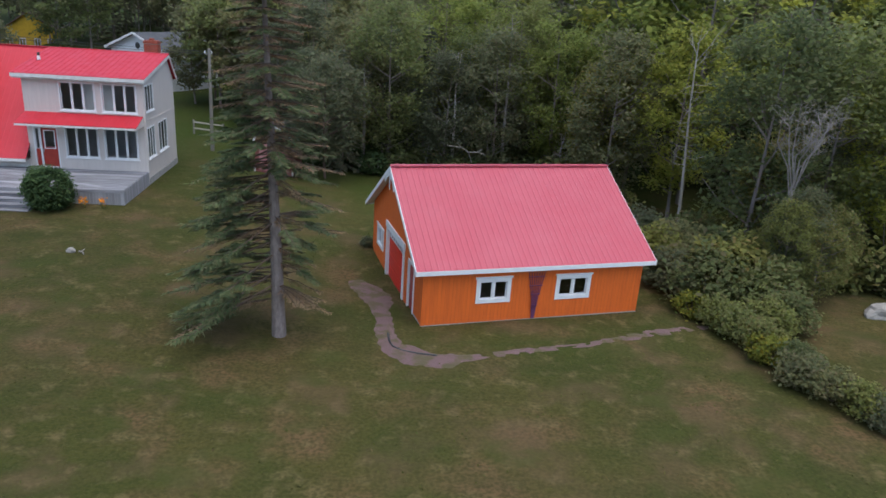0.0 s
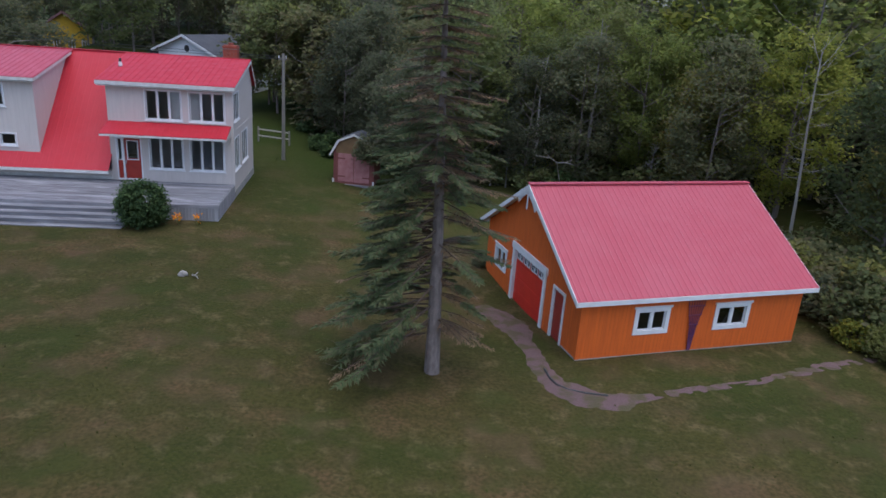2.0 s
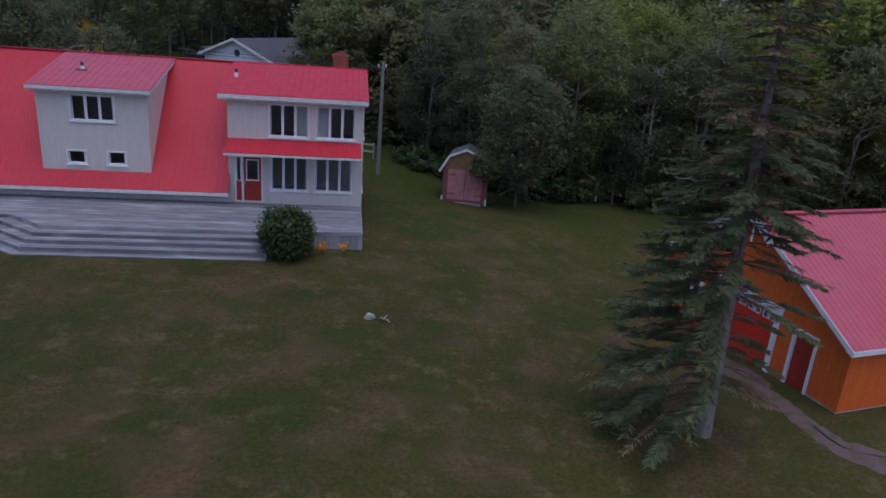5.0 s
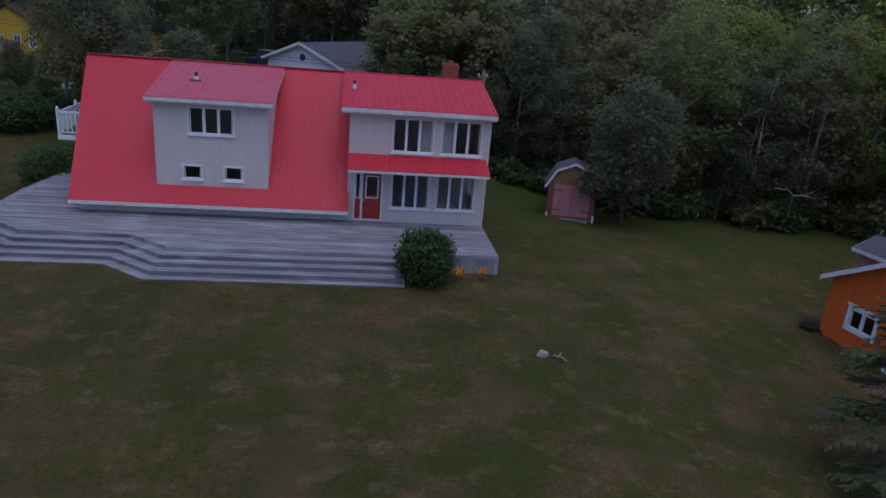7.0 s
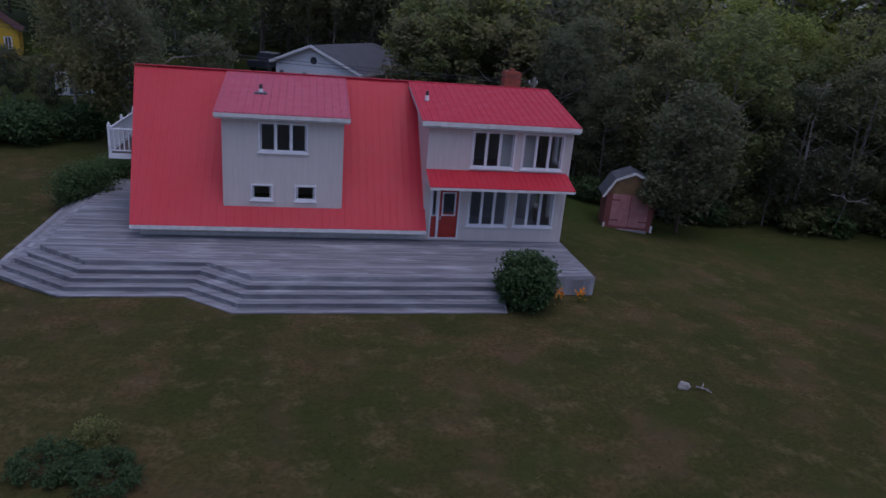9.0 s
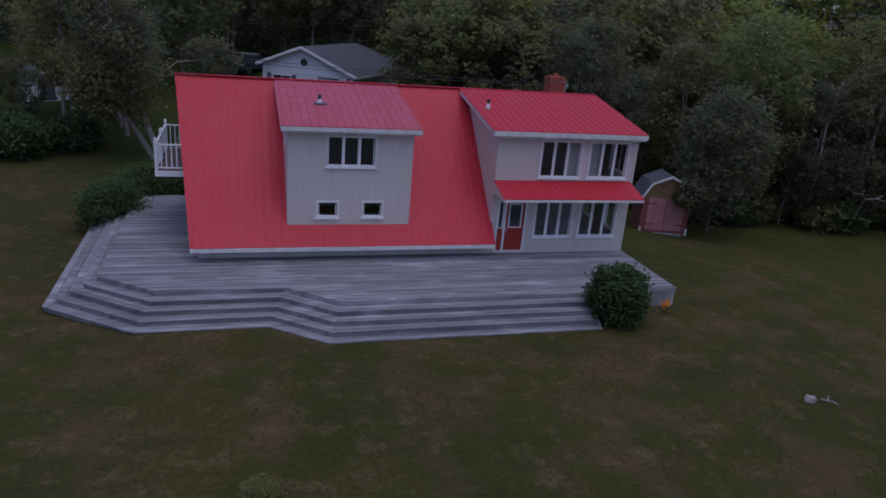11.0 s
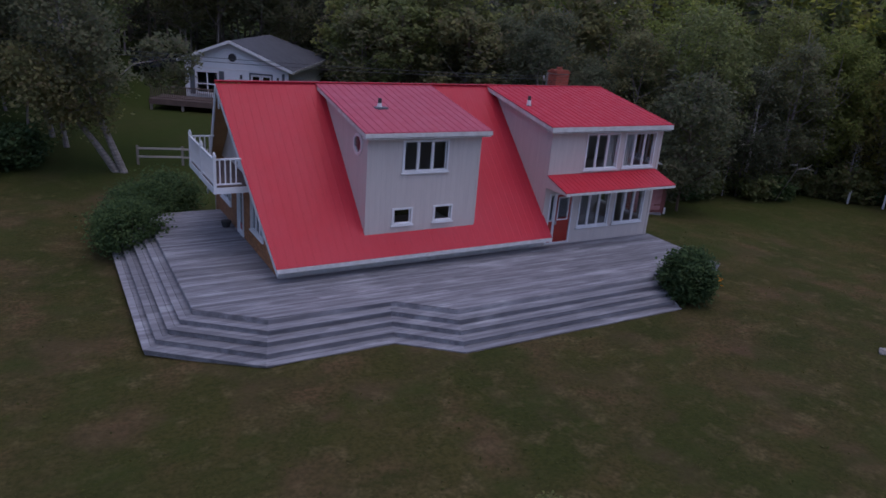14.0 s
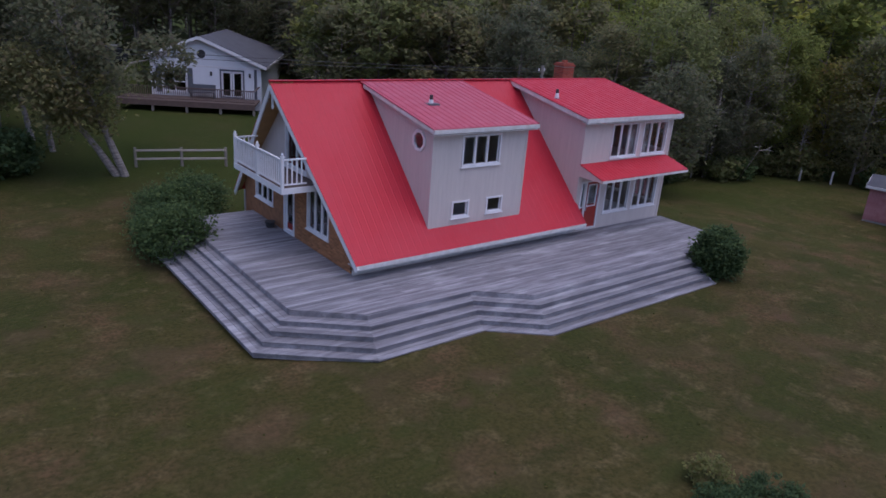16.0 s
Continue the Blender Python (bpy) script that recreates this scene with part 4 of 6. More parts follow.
def build_deck():
    deck = thing("deck", 0, 0, 0, 0, "silver-weathered wooden deck with wraparound steps", "deck")
    edge = [(-28.46, 41.5), (-28.46, 31.66), (-26.6, 30.26), (-22.68, 30.26), (-20.96, 28.92), (-12.3, 28.92)]
    outline = edge + [(-12.3, 29.12), (-8.5, 29.12), (-8.5, 33.22), (-24.6, 33.22), (-24.6, 41.5)]

    def span(y):
        """From where to where a board lies at y."""
        xs = []
        for (ax, ay), (bx, by) in zip(outline, outline[1:] + outline[:1]):
            if (ay - y) * (by - y) < 0:
                xs.append(ax + (bx - ax) * (y - ay) / (by - ay))
        return (min(xs), max(xs)) if len(xs) > 1 else None

    y, w = 28.93, 0.138
    rng = random.Random(4)
    while y < 41.4:
        sp, sp2 = span(y + 0.005), span(y + w - 0.005)
        if sp and sp2:
            right0, right1 = (sp[1], sp2[1]) if y < SOUTH - 0.2 else (WEST, WEST)
            cuts = [0.0] + sorted(rng.uniform(0.15, 0.85) for _ in range(2 if y < SOUTH - 0.2 else 0)) + [1.0]
            for p, q in zip(cuts, cuts[1:]):
                xa, xb = sp[0] + (right0 - sp[0]) * p, sp[0] + (right0 - sp[0]) * q - 0.006
                xa2, xb2 = sp2[0] + (right1 - sp2[0]) * p, sp2[0] + (right1 - sp2[0]) * q - 0.006
                dz = rng.uniform(-0.004, 0.004)
                lo_, hi_ = DECK_Z - 0.035, DECK_Z + dz
                part("board", Shape().hexa([(xa, y, lo_), (xb, y, lo_), (xb2, y + w - 0.012, lo_), (xa2, y + w - 0.012, lo_), (xa, y, hi_), (xb, y, hi_), (xb2, y + w - 0.012, hi_), (xa2, y + w - 0.012, hi_)]), DECK, deck)
        y += w
    # solid bed under the boards
    n = len(outline)
    part("bed", Shape().add([(x, y, DECK_Z - 0.05) for x, y in outline] + [(x, y, -0.3) for x, y in outline],
                            [tuple(range(n)), tuple(range(2 * n - 1, n - 1, -1))] + [((k + 1) % n, k, n + k, n + (k + 1) % n) for k in range(n)]), SKIRT, deck)
    # steps all along the edge: riser, then two tread boards
    tread, rise = 0.36, 0.172
    for k in range(5):
        line, nxt = inset(edge, tread * k + 0.012), inset(edge, tread * (k + 1))
        mid = [((a[0] + b[0]) / 2, (a[1] + b[1]) / 2) for a, b in zip(line, nxt)]
        top_z = DECK_Z - rise * k
        for (a, b) in zip(line, line[1:]):
            e = (Vector(b) - Vector(a)).normalized()
            o = Vector((e.y, -e.x)) * 0.022
            part("riser", Shape().hexa([(*a, top_z - rise), (*b, top_z - rise), (b[0] - o.x, b[1] - o.y, top_z - rise), (a[0] - o.x, a[1] - o.y, top_z - rise),
                                        (*a, top_z - 0.037), (*b, top_z - 0.037), (b[0] - o.x, b[1] - o.y, top_z - 0.037), (a[0] - o.x, a[1] - o.y, top_z - 0.037)][::1]), DECK, deck)
        if k < 4:
            z1 = DECK_Z - rise * (k + 1)
            outer = inset(edge, tread * (k + 1) + 0.05)
            for ins, out in ((line, mid), ([(m[0] + (o_[0] - m[0]) * 0.05, m[1] + (o_[1] - m[1]) * 0.05) for m, o_ in zip(mid, outer)], outer)):
                for i in range(len(edge) - 1):
                    dz = rng.uniform(-0.004, 0.003)
                    q = [ins[i], out[i], out[i + 1], ins[i + 1]]
                    part("tread", Shape().hexa([(*p, z1 - 0.035) for p in q] + [(*p, z1 + dz) for p in q]), DECK, deck)
    # end of the steps beside the bush, and upright boards on the east side
    part("string", Shape().prism([(28.92, -0.1), (28.92, 0.98), (28.9 - 0.36, 0.82), (28.9 - 0.72, 0.64), (28.9 - 1.08, 0.47), (28.9 - 1.44, 0.28), (28.9 - 1.44, -0.1)], 0.04, along_y(-12.3, -1)), DECK, deck)
    me = Shape().box(0, 0.135, -0.02, 0, -0.25, DECK_Z - 0.04).mesh("skirt_board", SKIRT)
    for k in range(int((12.2 - 8.5) / 0.145)):
        o = new("skirt_board", me)
        o.parent, o.location = deck, (-12.25 + 0.145 * k, 29.12, 0)
    me = Shape().box(0, 0.02, 0, 0.135, -0.25, DECK_Z - 0.04).mesh("skirt_board", SKIRT)
    for k in range(int((SOUTH - 29.12) / 0.145)):
        o = new("skirt_board", me)
        o.parent, o.location = deck, (-8.5, 29.12 + 0.145 * k, 0)
    part("rim_board", Shape().box(-12.28, -8.48, 29.08, 29.12, DECK_Z - 0.14, DECK_Z + 0.002), DECK, deck)
    return deck


# ---- the orange barn ----


def build_barn():
    """In its own space: x along the long front, y to the back, the origin at the near west corner."""
    barn = thing("barn", 5.44, 17.71, 0, 11.6, "orange board barn with a pink metal roof and white trim", "barn")
    L, D, base, zr, ze = 8.9, 8.7, -0.44, 4.46, 1.77
    vr = D / 2
    k = (zr - ze) / (vr + 0.27)
    front, gable = along_x(0.0), along_y(0.0, -1)
    w1, w2 = (2.02, 3.38, 0.31, 1.30), (5.22, 6.68, 0.28, 1.27)
    eave_w = ze + 0.27 * k - 0.06
    part("wall", wall(Shape(), 0, L, base, [(0, eave_w), (L, eave_w)], [w1, w2], 0.15, front), ORANGE, barn)
    big, man, gw = (2.72, 5.85, -0.78, 1.74), (1.15, 2.12, -0.66, 1.42), (6.45, 7.75, 0.1, 1.08)
    top = [(0.15, eave_w), (vr, zr - 0.1), (D - 0.15, eave_w)]
    part("wall", wall(Shape(), 0.15, D - 0.15, base - 0.4, top, [big, man, gw], 0.15, gable), ORANGE, barn)
    part("wall", wall(Shape(), 0.15, D - 0.15, base, top, [], 0.15, along_y(L, 1)), ORANGE, barn)
    part("wall", wall(Shape(), 0, L, base, [(0, eave_w), (L, eave_w)], [], 0.15, along_x(D, 1)), ORANGE, barn)
    part("foundation", Shape().box(0.16, L + 0.01, -0.012, D + 0.01, -1.0, base - 0.002).box(-0.012, 0.16, -0.012, 1.1, -1.0, base - 0.002), CONCRETE, barn, "low concrete foundation")
    # both slopes carry the sky sheen as pink base colour
    r = metal_roof(Shape(), (-0.34, -0.27, ze), (L + 0.38, -0.27, ze), (L + 0.38, vr, zr), (-0.34, vr, zr))
    part("roof", r, PINK_ROOF, barn, "pink ribbed metal roof with painted sky sheen")
    r = metal_roof(Shape(), (L + 0.38, D + 0.27, ze), (-0.34, D + 0.27, ze), (-0.34, vr, zr), (L + 0.38, vr, zr))
    part("roof", r, PINK_ROOF, barn, "pink ribbed metal roof with painted sky sheen")
    part("ridge_cap", Shape().beam((-0.34, vr, zr + 0.02), (L + 0.38, vr, zr + 0.02), 0.25, 0.05), PINK_ROOF, barn)
    for y in (-0.3, D + 0.26):
        part("fascia", Shape().box(-0.34, L + 0.38, y, y + 0.035, ze - 0.17, ze - 0.015), WHITE, barn)
    for x in (-0.37, L + 0.37):
        for sgn in (-1, 1):
            ye = vr + sgn * (vr + 0.27)
            part("bargeboard", Shape().prism([(ye, ze - 0.2), (ye, ze - 0.01), (vr, zr - 0.01), (vr, zr - 0.2)], 0.035, along_y(x, -1)), WHITE, barn)
    for sgn in (-1, 1):
        ye = vr + sgn * (vr + 0.25)
        q = [(-0.33, ye, ze - 0.06), (0.0, ye, ze - 0.06), (0.0, vr, zr - 0.06), (-0.33, vr, zr - 0.06)]
        part("soffit", Shape().hexa([(x, y, z - 0.03) for x, y, z in q] + q), WHITE, barn)
    part("soffit", Shape().box(-0.3, L + 0.3, -0.26, 0, ze - 0.16, ze - 0.13), WHITE, barn)
    g = Shape()
    for sgn in (-1, 1):
        for i in range(8):
            y, z = vr + sgn * (0.06 + 0.1 * i), zr - 0.3 - 0.06 * i
            g.tube((-0.36, y, z), (-0.33, y, z), 0.075, 0.075, 8)
        g.beam((-0.345, vr + sgn * 0.35, zr - 0.45), (-0.345, vr + sgn * 0.75, zr - 0.85), 0.06, 0.03, (1, 0, 0))
    g.beam((-0.345, vr, zr - 0.15), (-0.345, vr, zr - 0.95), 0.07, 0.03, (1, 0, 0))
    part("fretwork", g, WHITE, barn, "white scalloped gable fretwork")
    for w in (w1, w2):
        barn_window(barn, front, *w)
    barn_window(barn, gable, *gw)
    part("corner_board", Shape().box(-0.018, 0.09, -0.018, 0.09, base, eave_w - 0.1), ORANGE, barn)
    # garage door
    a0, a1, z0, z1 = big
    part("door_frame", Shape().prism([(a0, z0), (a0 + 0.2, z0), (a0 + 0.2, z1), (a0, z1)], 0.16, lambda a, d, z: gable(a, d - 0.05, z))
         .prism([(a1 - 0.2, z0), (a1, z0), (a1, z1), (a1 - 0.2, z1)], 0.16, lambda a, d, z: gable(a, d - 0.05, z))
         .prism([(a0 - 0.06, z1 - 0.24), (a1 + 0.06, z1 - 0.24), (a1 + 0.06, z1 + 0.02), (a0 - 0.06, z1 + 0.02)], 0.18, lambda a, d, z: gable(a, d - 0.07, z)), WHITE, barn, "wide white door frame")
    d = part("garage_door", slab(Shape(), a0 + 0.2, a1 - 0.2, z0, z1 - 0.24, 0.08, 0.13, gable), BARN_RED, barn, "bright red sectional garage door")
    for i in range(1, 4):
        z = z0 + (z1 - 0.24 - z0) * i / 4
        part("panel_rib", slab(Shape(), a0 + 0.2, a1 - 0.2, z - 0.012, z + 0.012, 0.07, 0.08, gable), BARN_RED, d)
    step = (a1 - a0 - 0.4) / 4
    for i in range(4):
        p = a0 + 0.2 + step * i
        lf = part("light_frame", ring(Shape(), p + 0.06, p + step - 0.06, z1 - 0.62, z1 - 0.28, 0.045, 0.055, 0.08, gable), WHITE, d)
        b = Shape()
        c = p + step / 2
        for j in range(-2, 3):
            b.prism([(c + j * 0.015 - 0.012, z1 - 0.58), (c + j * 0.015 + 0.012, z1 - 0.58), (c + j * 0.1 + 0.012, z1 - 0.33), (c + j * 0.1 - 0.012, z1 - 0.33)], 0.012, lambda a, dd, z: gable(a, dd + 0.062, z))
        part("glazing_bar", b, WHITE, d)
        part("pane", slab(Shape(), p + 0.1, p + step - 0.1, z1 - 0.58, z1 - 0.32, 0.074, 0.079, gable), BLACK, d, "dark glazing")
    # side door
    a0, a1, z0, z1 = man
    part("door_frame", ring(Shape(), a0, a1, z0, z1, 0.11, -0.03, 0.12, gable), WHITE, barn)
    d = part("door", slab(Shape(), a0 + 0.11, a1 - 0.11, z0 + 0.1, z1 - 0.11, 0.05, 0.1, gable), DOOR_RED, barn, "dull red plank door")
    part("handle", slab(Shape(), a0 + 0.16, a0 + 0.2, z0 + 0.9, z0 + 1.08, 0.0, 0.05, gable), BLACK, d)
    part("threshold", slab(Shape(), a0 - 0.04, a1 + 0.04, z0 - 0.3, z0 + 0.02, -0.12, 0.02, gable), CONCRETE, barn)
    return barn


def barn_window(barn, place, a0, a1, z0, z1):
    s = ring(Shape(), a0, a1, z0, z1, 0.15, -0.035, 0.1, place)
    slab(s, a0 - 0.05, a1 + 0.05, z1 - 0.02, z1 + 0.05, -0.06, 0.0, place)
    slab(s, (a0 + a1) / 2 - 0.04, (a0 + a1) / 2 + 0.04, z0 + 0.15, z1 - 0.15, 0.0, 0.09, place)
    w = part("window", s, WHITE, barn, "white-framed two-pane window")
    m = (a0 + a1) / 2
    for p, q in ((a0 + 0.16, m - 0.045), (m + 0.045, a1 - 0.16)):
        part("sash", ring(Shape(), p, q, z0 + 0.16, z1 - 0.16, 0.03, 0.02, 0.07, place), WHITE, w)
        g = part("pane", slab(Shape(), p + 0.025, q - 0.025, z0 + 0.185, z1 - 0.185, 0.04, 0.047, place), GLASS, w)
        g.visible_shadow = False
    return w


def build_trellis(barn):
    """A fan of slats that leans on the barn's front between its windows."""
    t = thing("trellis", 0, 0, 0, 0, "purple fan-shaped wooden trellis leaning on the barn", "trellis")
    t.matrix_basis = barn.matrix_basis @ pose(4.37, -0.05, -0.42)
    for j in range(-3, 4):
        part("slat", Shape().beam((j * 0.018, 0, 0), (j * 0.045, -0.01, 0.9), 0.022, 0.02, (0, 1, 0)).beam((j * 0.045, -0.01, 0.9), (j * 0.115, -0.01, 1.98), 0.024, 0.02, (0, 1, 0)), PURPLE, t)
    for z, w in ((0.55, 0.12), (1.0, 0.2), (1.35, 0.27), (1.7, 0.34)):
        part("crossbar", Shape().beam((-w, -0.03, z), (w, -0.03, z), 0.02, 0.035, (0, 1, 0)), PURPLE, t)
    return t


import itertools

BRICK_BROWN = weathered("brown brick face", (0.42, 0.19, 0.08), (0.26, 0.115, 0.05), 0.85, 9, fine=30, relief=0.3, random_shift=0.35)
build_ground()
build_path()
build_house()
build_deck()
build_trellis(build_barn())

# ---- trees and shrubs ----


def clumps(g, n, centre, radii, per, spread):
    """Leaf places in n tufts on the shell of an egg-shaped crown."""
    out = []
    for _ in range(n):
        d = g.normal(size=3)
        d /= np.linalg.norm(d)
        c = np.array(centre) + d * np.array(radii) * g.uniform(0.55, 1.0) ** 0.6
        out.append(c + g.normal(size=(per, 3)) * spread * np.array([1, 1, 0.7]))
    return np.concatenate(out)


def leaf_tree(seed, h, r, mat, tufts, per, size, low=0.3, bark=None):
    """trunk, limbs and crown meshes of a broad-leaved tree."""
    g = np.random.RandomState(seed)
    lean = g.normal(size=2) * 0.014 * h
    wood = Shape()
    pts = [(lean[0] * t + 0.12 * math.sin(3 * t + seed), lean[1] * t, h * 0.85 * t - 0.2 * (1 - t)) for t in (0, 0.25, 0.5, 0.75, 1)]
    wood.limb(pts, 0.009 * h + 0.015, 0.02, 7)
    for k in range(9):
        t = g.uniform(low, 0.8)
        a = g.uniform(0, 2 * math.pi)
        b = Vector((lean[0] * t, lean[1] * t, h * 0.85 * t))
        m = b + Vector((math.cos(a) * r * 0.45, math.sin(a) * r * 0.45, h * 0.06))
        e = b + Vector((math.cos(a) * r * 0.85, math.sin(a) * r * 0.85, h * 0.16))
        wood.limb([b, m, e], 0.05, 0.015, 5)
    mid = (low + 1) / 2
    c = clumps(g, tufts, (lean[0] * mid, lean[1] * mid, h * mid), (r, r, h * (1 - low) / 2), per, 0.36 if per > 30 else 0.46)
    c = c[c[:, 2] > 0.3]
    crown = Shape().leaves(c, size, seed + 1, 0.45)
    return [("trunk", wood.mesh("trunk", bark or BARK)), ("crown", crown.mesh("crown", mat))]


def twigs_on(g, b, e, sag, n, reach, starts, ways, lo=0.25):
    """Needle twigs along both sides of a bough from b to e."""
    d = e - b
    flat = Vector((d.x, d.y, 0)).normalized()
    side = Vector((-flat.y, flat.x, 0))
    for t in g.uniform(lo, 1.0, n):
        p = b + d * t
        sgn = 1 if g.uniform() < 0.5 else -1
        l = reach * g.uniform(0.6, 1.2) * (1.25 - 0.6 * t)
        w = (flat * g.uniform(0.3, 0.9) + side * sgn * g.uniform(0.3, 1.0)).normalized() * l
        starts.append(p)
        ways.append((w.x, w.y, -sag * l * g.uniform(0.1, 1.0)))


def spruce_mesh(seed, h, r, whorls, per, mat, width=0.12, low=0.05):
    g = np.random.RandomState(seed)
    wood = Shape().limb([(0, 0, -0.2), (0.05, 0, h * 0.5), (0, 0.04, h)], 0.014 * h, 0.01, 7)
    starts, ways = [], []
    for k in range(whorls):
        z = h * (low + (0.98 - low) * k / whorls)
        ln = r * (1 - z / h) ** 0.85 * g.uniform(0.75, 1.1) + 0.15
        for j in range(6):
            a = g.uniform(0, 2 * math.pi)
            l = ln * g.uniform(0.7, 1.1)
            b, e = Vector((0, 0, z)), Vector((math.cos(a) * l, math.sin(a) * l, z - 0.22 * l))
            wood.tube(b, e, 0.02, 0.006, 3)
            twigs_on(g, b, e, 0.6, int(per * (0.4 + l / r)), 0.42, starts, ways, 0.15)
    return [("trunk", wood.mesh("trunk", BARK)), ("crown", Shape().sprays(starts, ways, width, seed).mesh("crown", mat))]


def bare_tree(seed, h, r, mat):
    """A dead tree: trunk and forked bare wood."""
    g = np.random.RandomState(seed)
    wood = Shape()
    wood.limb([(0, 0, -0.3), (0.1, 0, h * 0.35), (0.0, 0.1, h * 0.7), (0.25, 0, h)], 0.012 * h + 0.03, 0.015, 7)
    for k in range(26):
        t = g.uniform(0.3, 0.97)
        a = g.uniform(0, 2 * math.pi)
        l = r * (1.15 - t) * g.uniform(0.6, 1.1) + 0.3
        b = Vector((0.05, 0.05, h * t))
        d = Vector((math.cos(a), math.sin(a), g.uniform(0.15, 0.8)))
        m, e = b + d * l * 0.5, b + d * l + Vector((0, 0, 0.15 * l))
        wood.limb([b, m, e], 0.02, 0.006, 4)
        for _ in range(3):
            f = m + Vector(g.normal(size=3)) * 0.35 * l + Vector((0, 0, 0.1))
            wood.tube(m, f, 0.009, 0.003, 3)
    return [("trunk", wood.mesh("trunk", mat))]


def snag(seed, h):
    """A slim upright dead trunk with short ragged twigs."""
    g = np.random.RandomState(seed)
    wood = Shape()
    line = [Vector((-0.75 * t + 0.05 * math.sin(7 * t), 0.05 * math.sin(5 * t), h * t)) for t in (0, 0.2, 0.4, 0.6, 0.8, 0.92)]
    wood.limb(line, 0.095, 0.03, 8)
    for k in range(34):
        t = g.uniform(0.3, 0.98)
        a, l = g.uniform(0, 6.28), g.uniform(0.35, 1.25)
        b = Vector((-0.75 * t, 0.03, h * min(t, 0.92)))
        d = Vector((math.cos(a), math.sin(a), g.uniform(-0.15, 0.25) if t < 0.75 else g.uniform(0.6, 1.8)))
        m, e = b + d * l * 0.5, b + d * l + Vector((0, 0, 0.25 * l))
        wood.limb([b, m, e], 0.02, 0.006, 4)
        for _ in range(3):
            wood.tube(m, m + Vector(g.normal(size=3)) * 0.22 * l + d * 0.3 * l, 0.008, 0.003, 3)
    return [("trunk", wood.mesh("trunk", PALEWOOD))]


def forked_snag(seed, h):
    """A leafless tree that forks low into several spreading stems with fine twigs."""
    g = np.random.RandomState(seed)
    wood = Shape()
    wood.limb([(0, 0, -0.2), (0.05, 0, h * 0.3), (-0.03, 0, h * 0.56)], 0.12, 0.08, 8)
    for k in range(8):
        a, out = g.uniform(0, 6.28), g.uniform(0.06, 0.24) * h
        p = Vector((0, 0, h * g.uniform(0.44, 0.56)))
        line = [p] + [p + Vector((math.cos(a) * out * t, math.sin(a) * out * t, (h - p.z) * t ** 0.8 * g.uniform(0.75, 0.95))) for t in (0.35, 0.7, 1)]
        line = [line[0]] + [q + Vector(g.normal(size=3)) * 0.16 for q in line[1:]]
        wood.limb(line, 0.045, 0.010, 5)
        for _ in range(16):
            i = g.randint(1, 3)
            q = line[i] + (line[i + 1] - line[i]) * g.uniform(0, 1)
            b = g.uniform(0, 6.28)
            e = q + Vector((math.cos(b), math.sin(b), g.uniform(0.1, 0.9))) * g.uniform(0.4, 1.0)
            wood.limb([q, (q + e) / 2 + Vector((0, 0, 0.08)), e], 0.012, 0.004, 3)
            for _ in range(3):
                f = q + (e - q) * g.uniform(0.3, 0.9)
                wood.tube(f, f + Vector(g.normal(size=3)) * 0.3 + Vector((0, 0, 0.15)), 0.007, 0.003, 3)
    return [("trunk", wood.mesh("trunk", DEADWOOD))]


def shrub_mesh(seed, h, r, mat, tufts, per, size, spread=0.13):
    g = np.random.RandomState(seed)
    c = clumps(g, tufts, (0, 0, h * 0.5), (r, r, h * 0.5), per, spread * h)
    c[:, 2] = np.maximum(c[:, 2], 0.02 + g.uniform(0, 0.1, len(c)))
    stems = Shape()
    for k in range(7):
        a = k * 0.9 + seed
        stems.tube((0, 0, -0.1), (math.cos(a) * r * 0.6, math.sin(a) * r * 0.6, h * 0.7), 0.025, 0.008, 4)
    return [("stem", stems.mesh("stem", TWIG)), ("foliage", Shape().leaves(c, size, seed, 0.4).mesh("foliage", mat))]


def plant(name, meshes, x, y, z, turn, scale, label, category, group=""):
    e = thing(name, x, y, z, turn, label, category, group)
    e.matrix_basis = pose(x, y, z, 0, 0, turn) @ Matrix.Diagonal((scale, scale, scale, 1))
    for n, me in meshes:
        o = new(n, me)
        o.parent = e
    return e


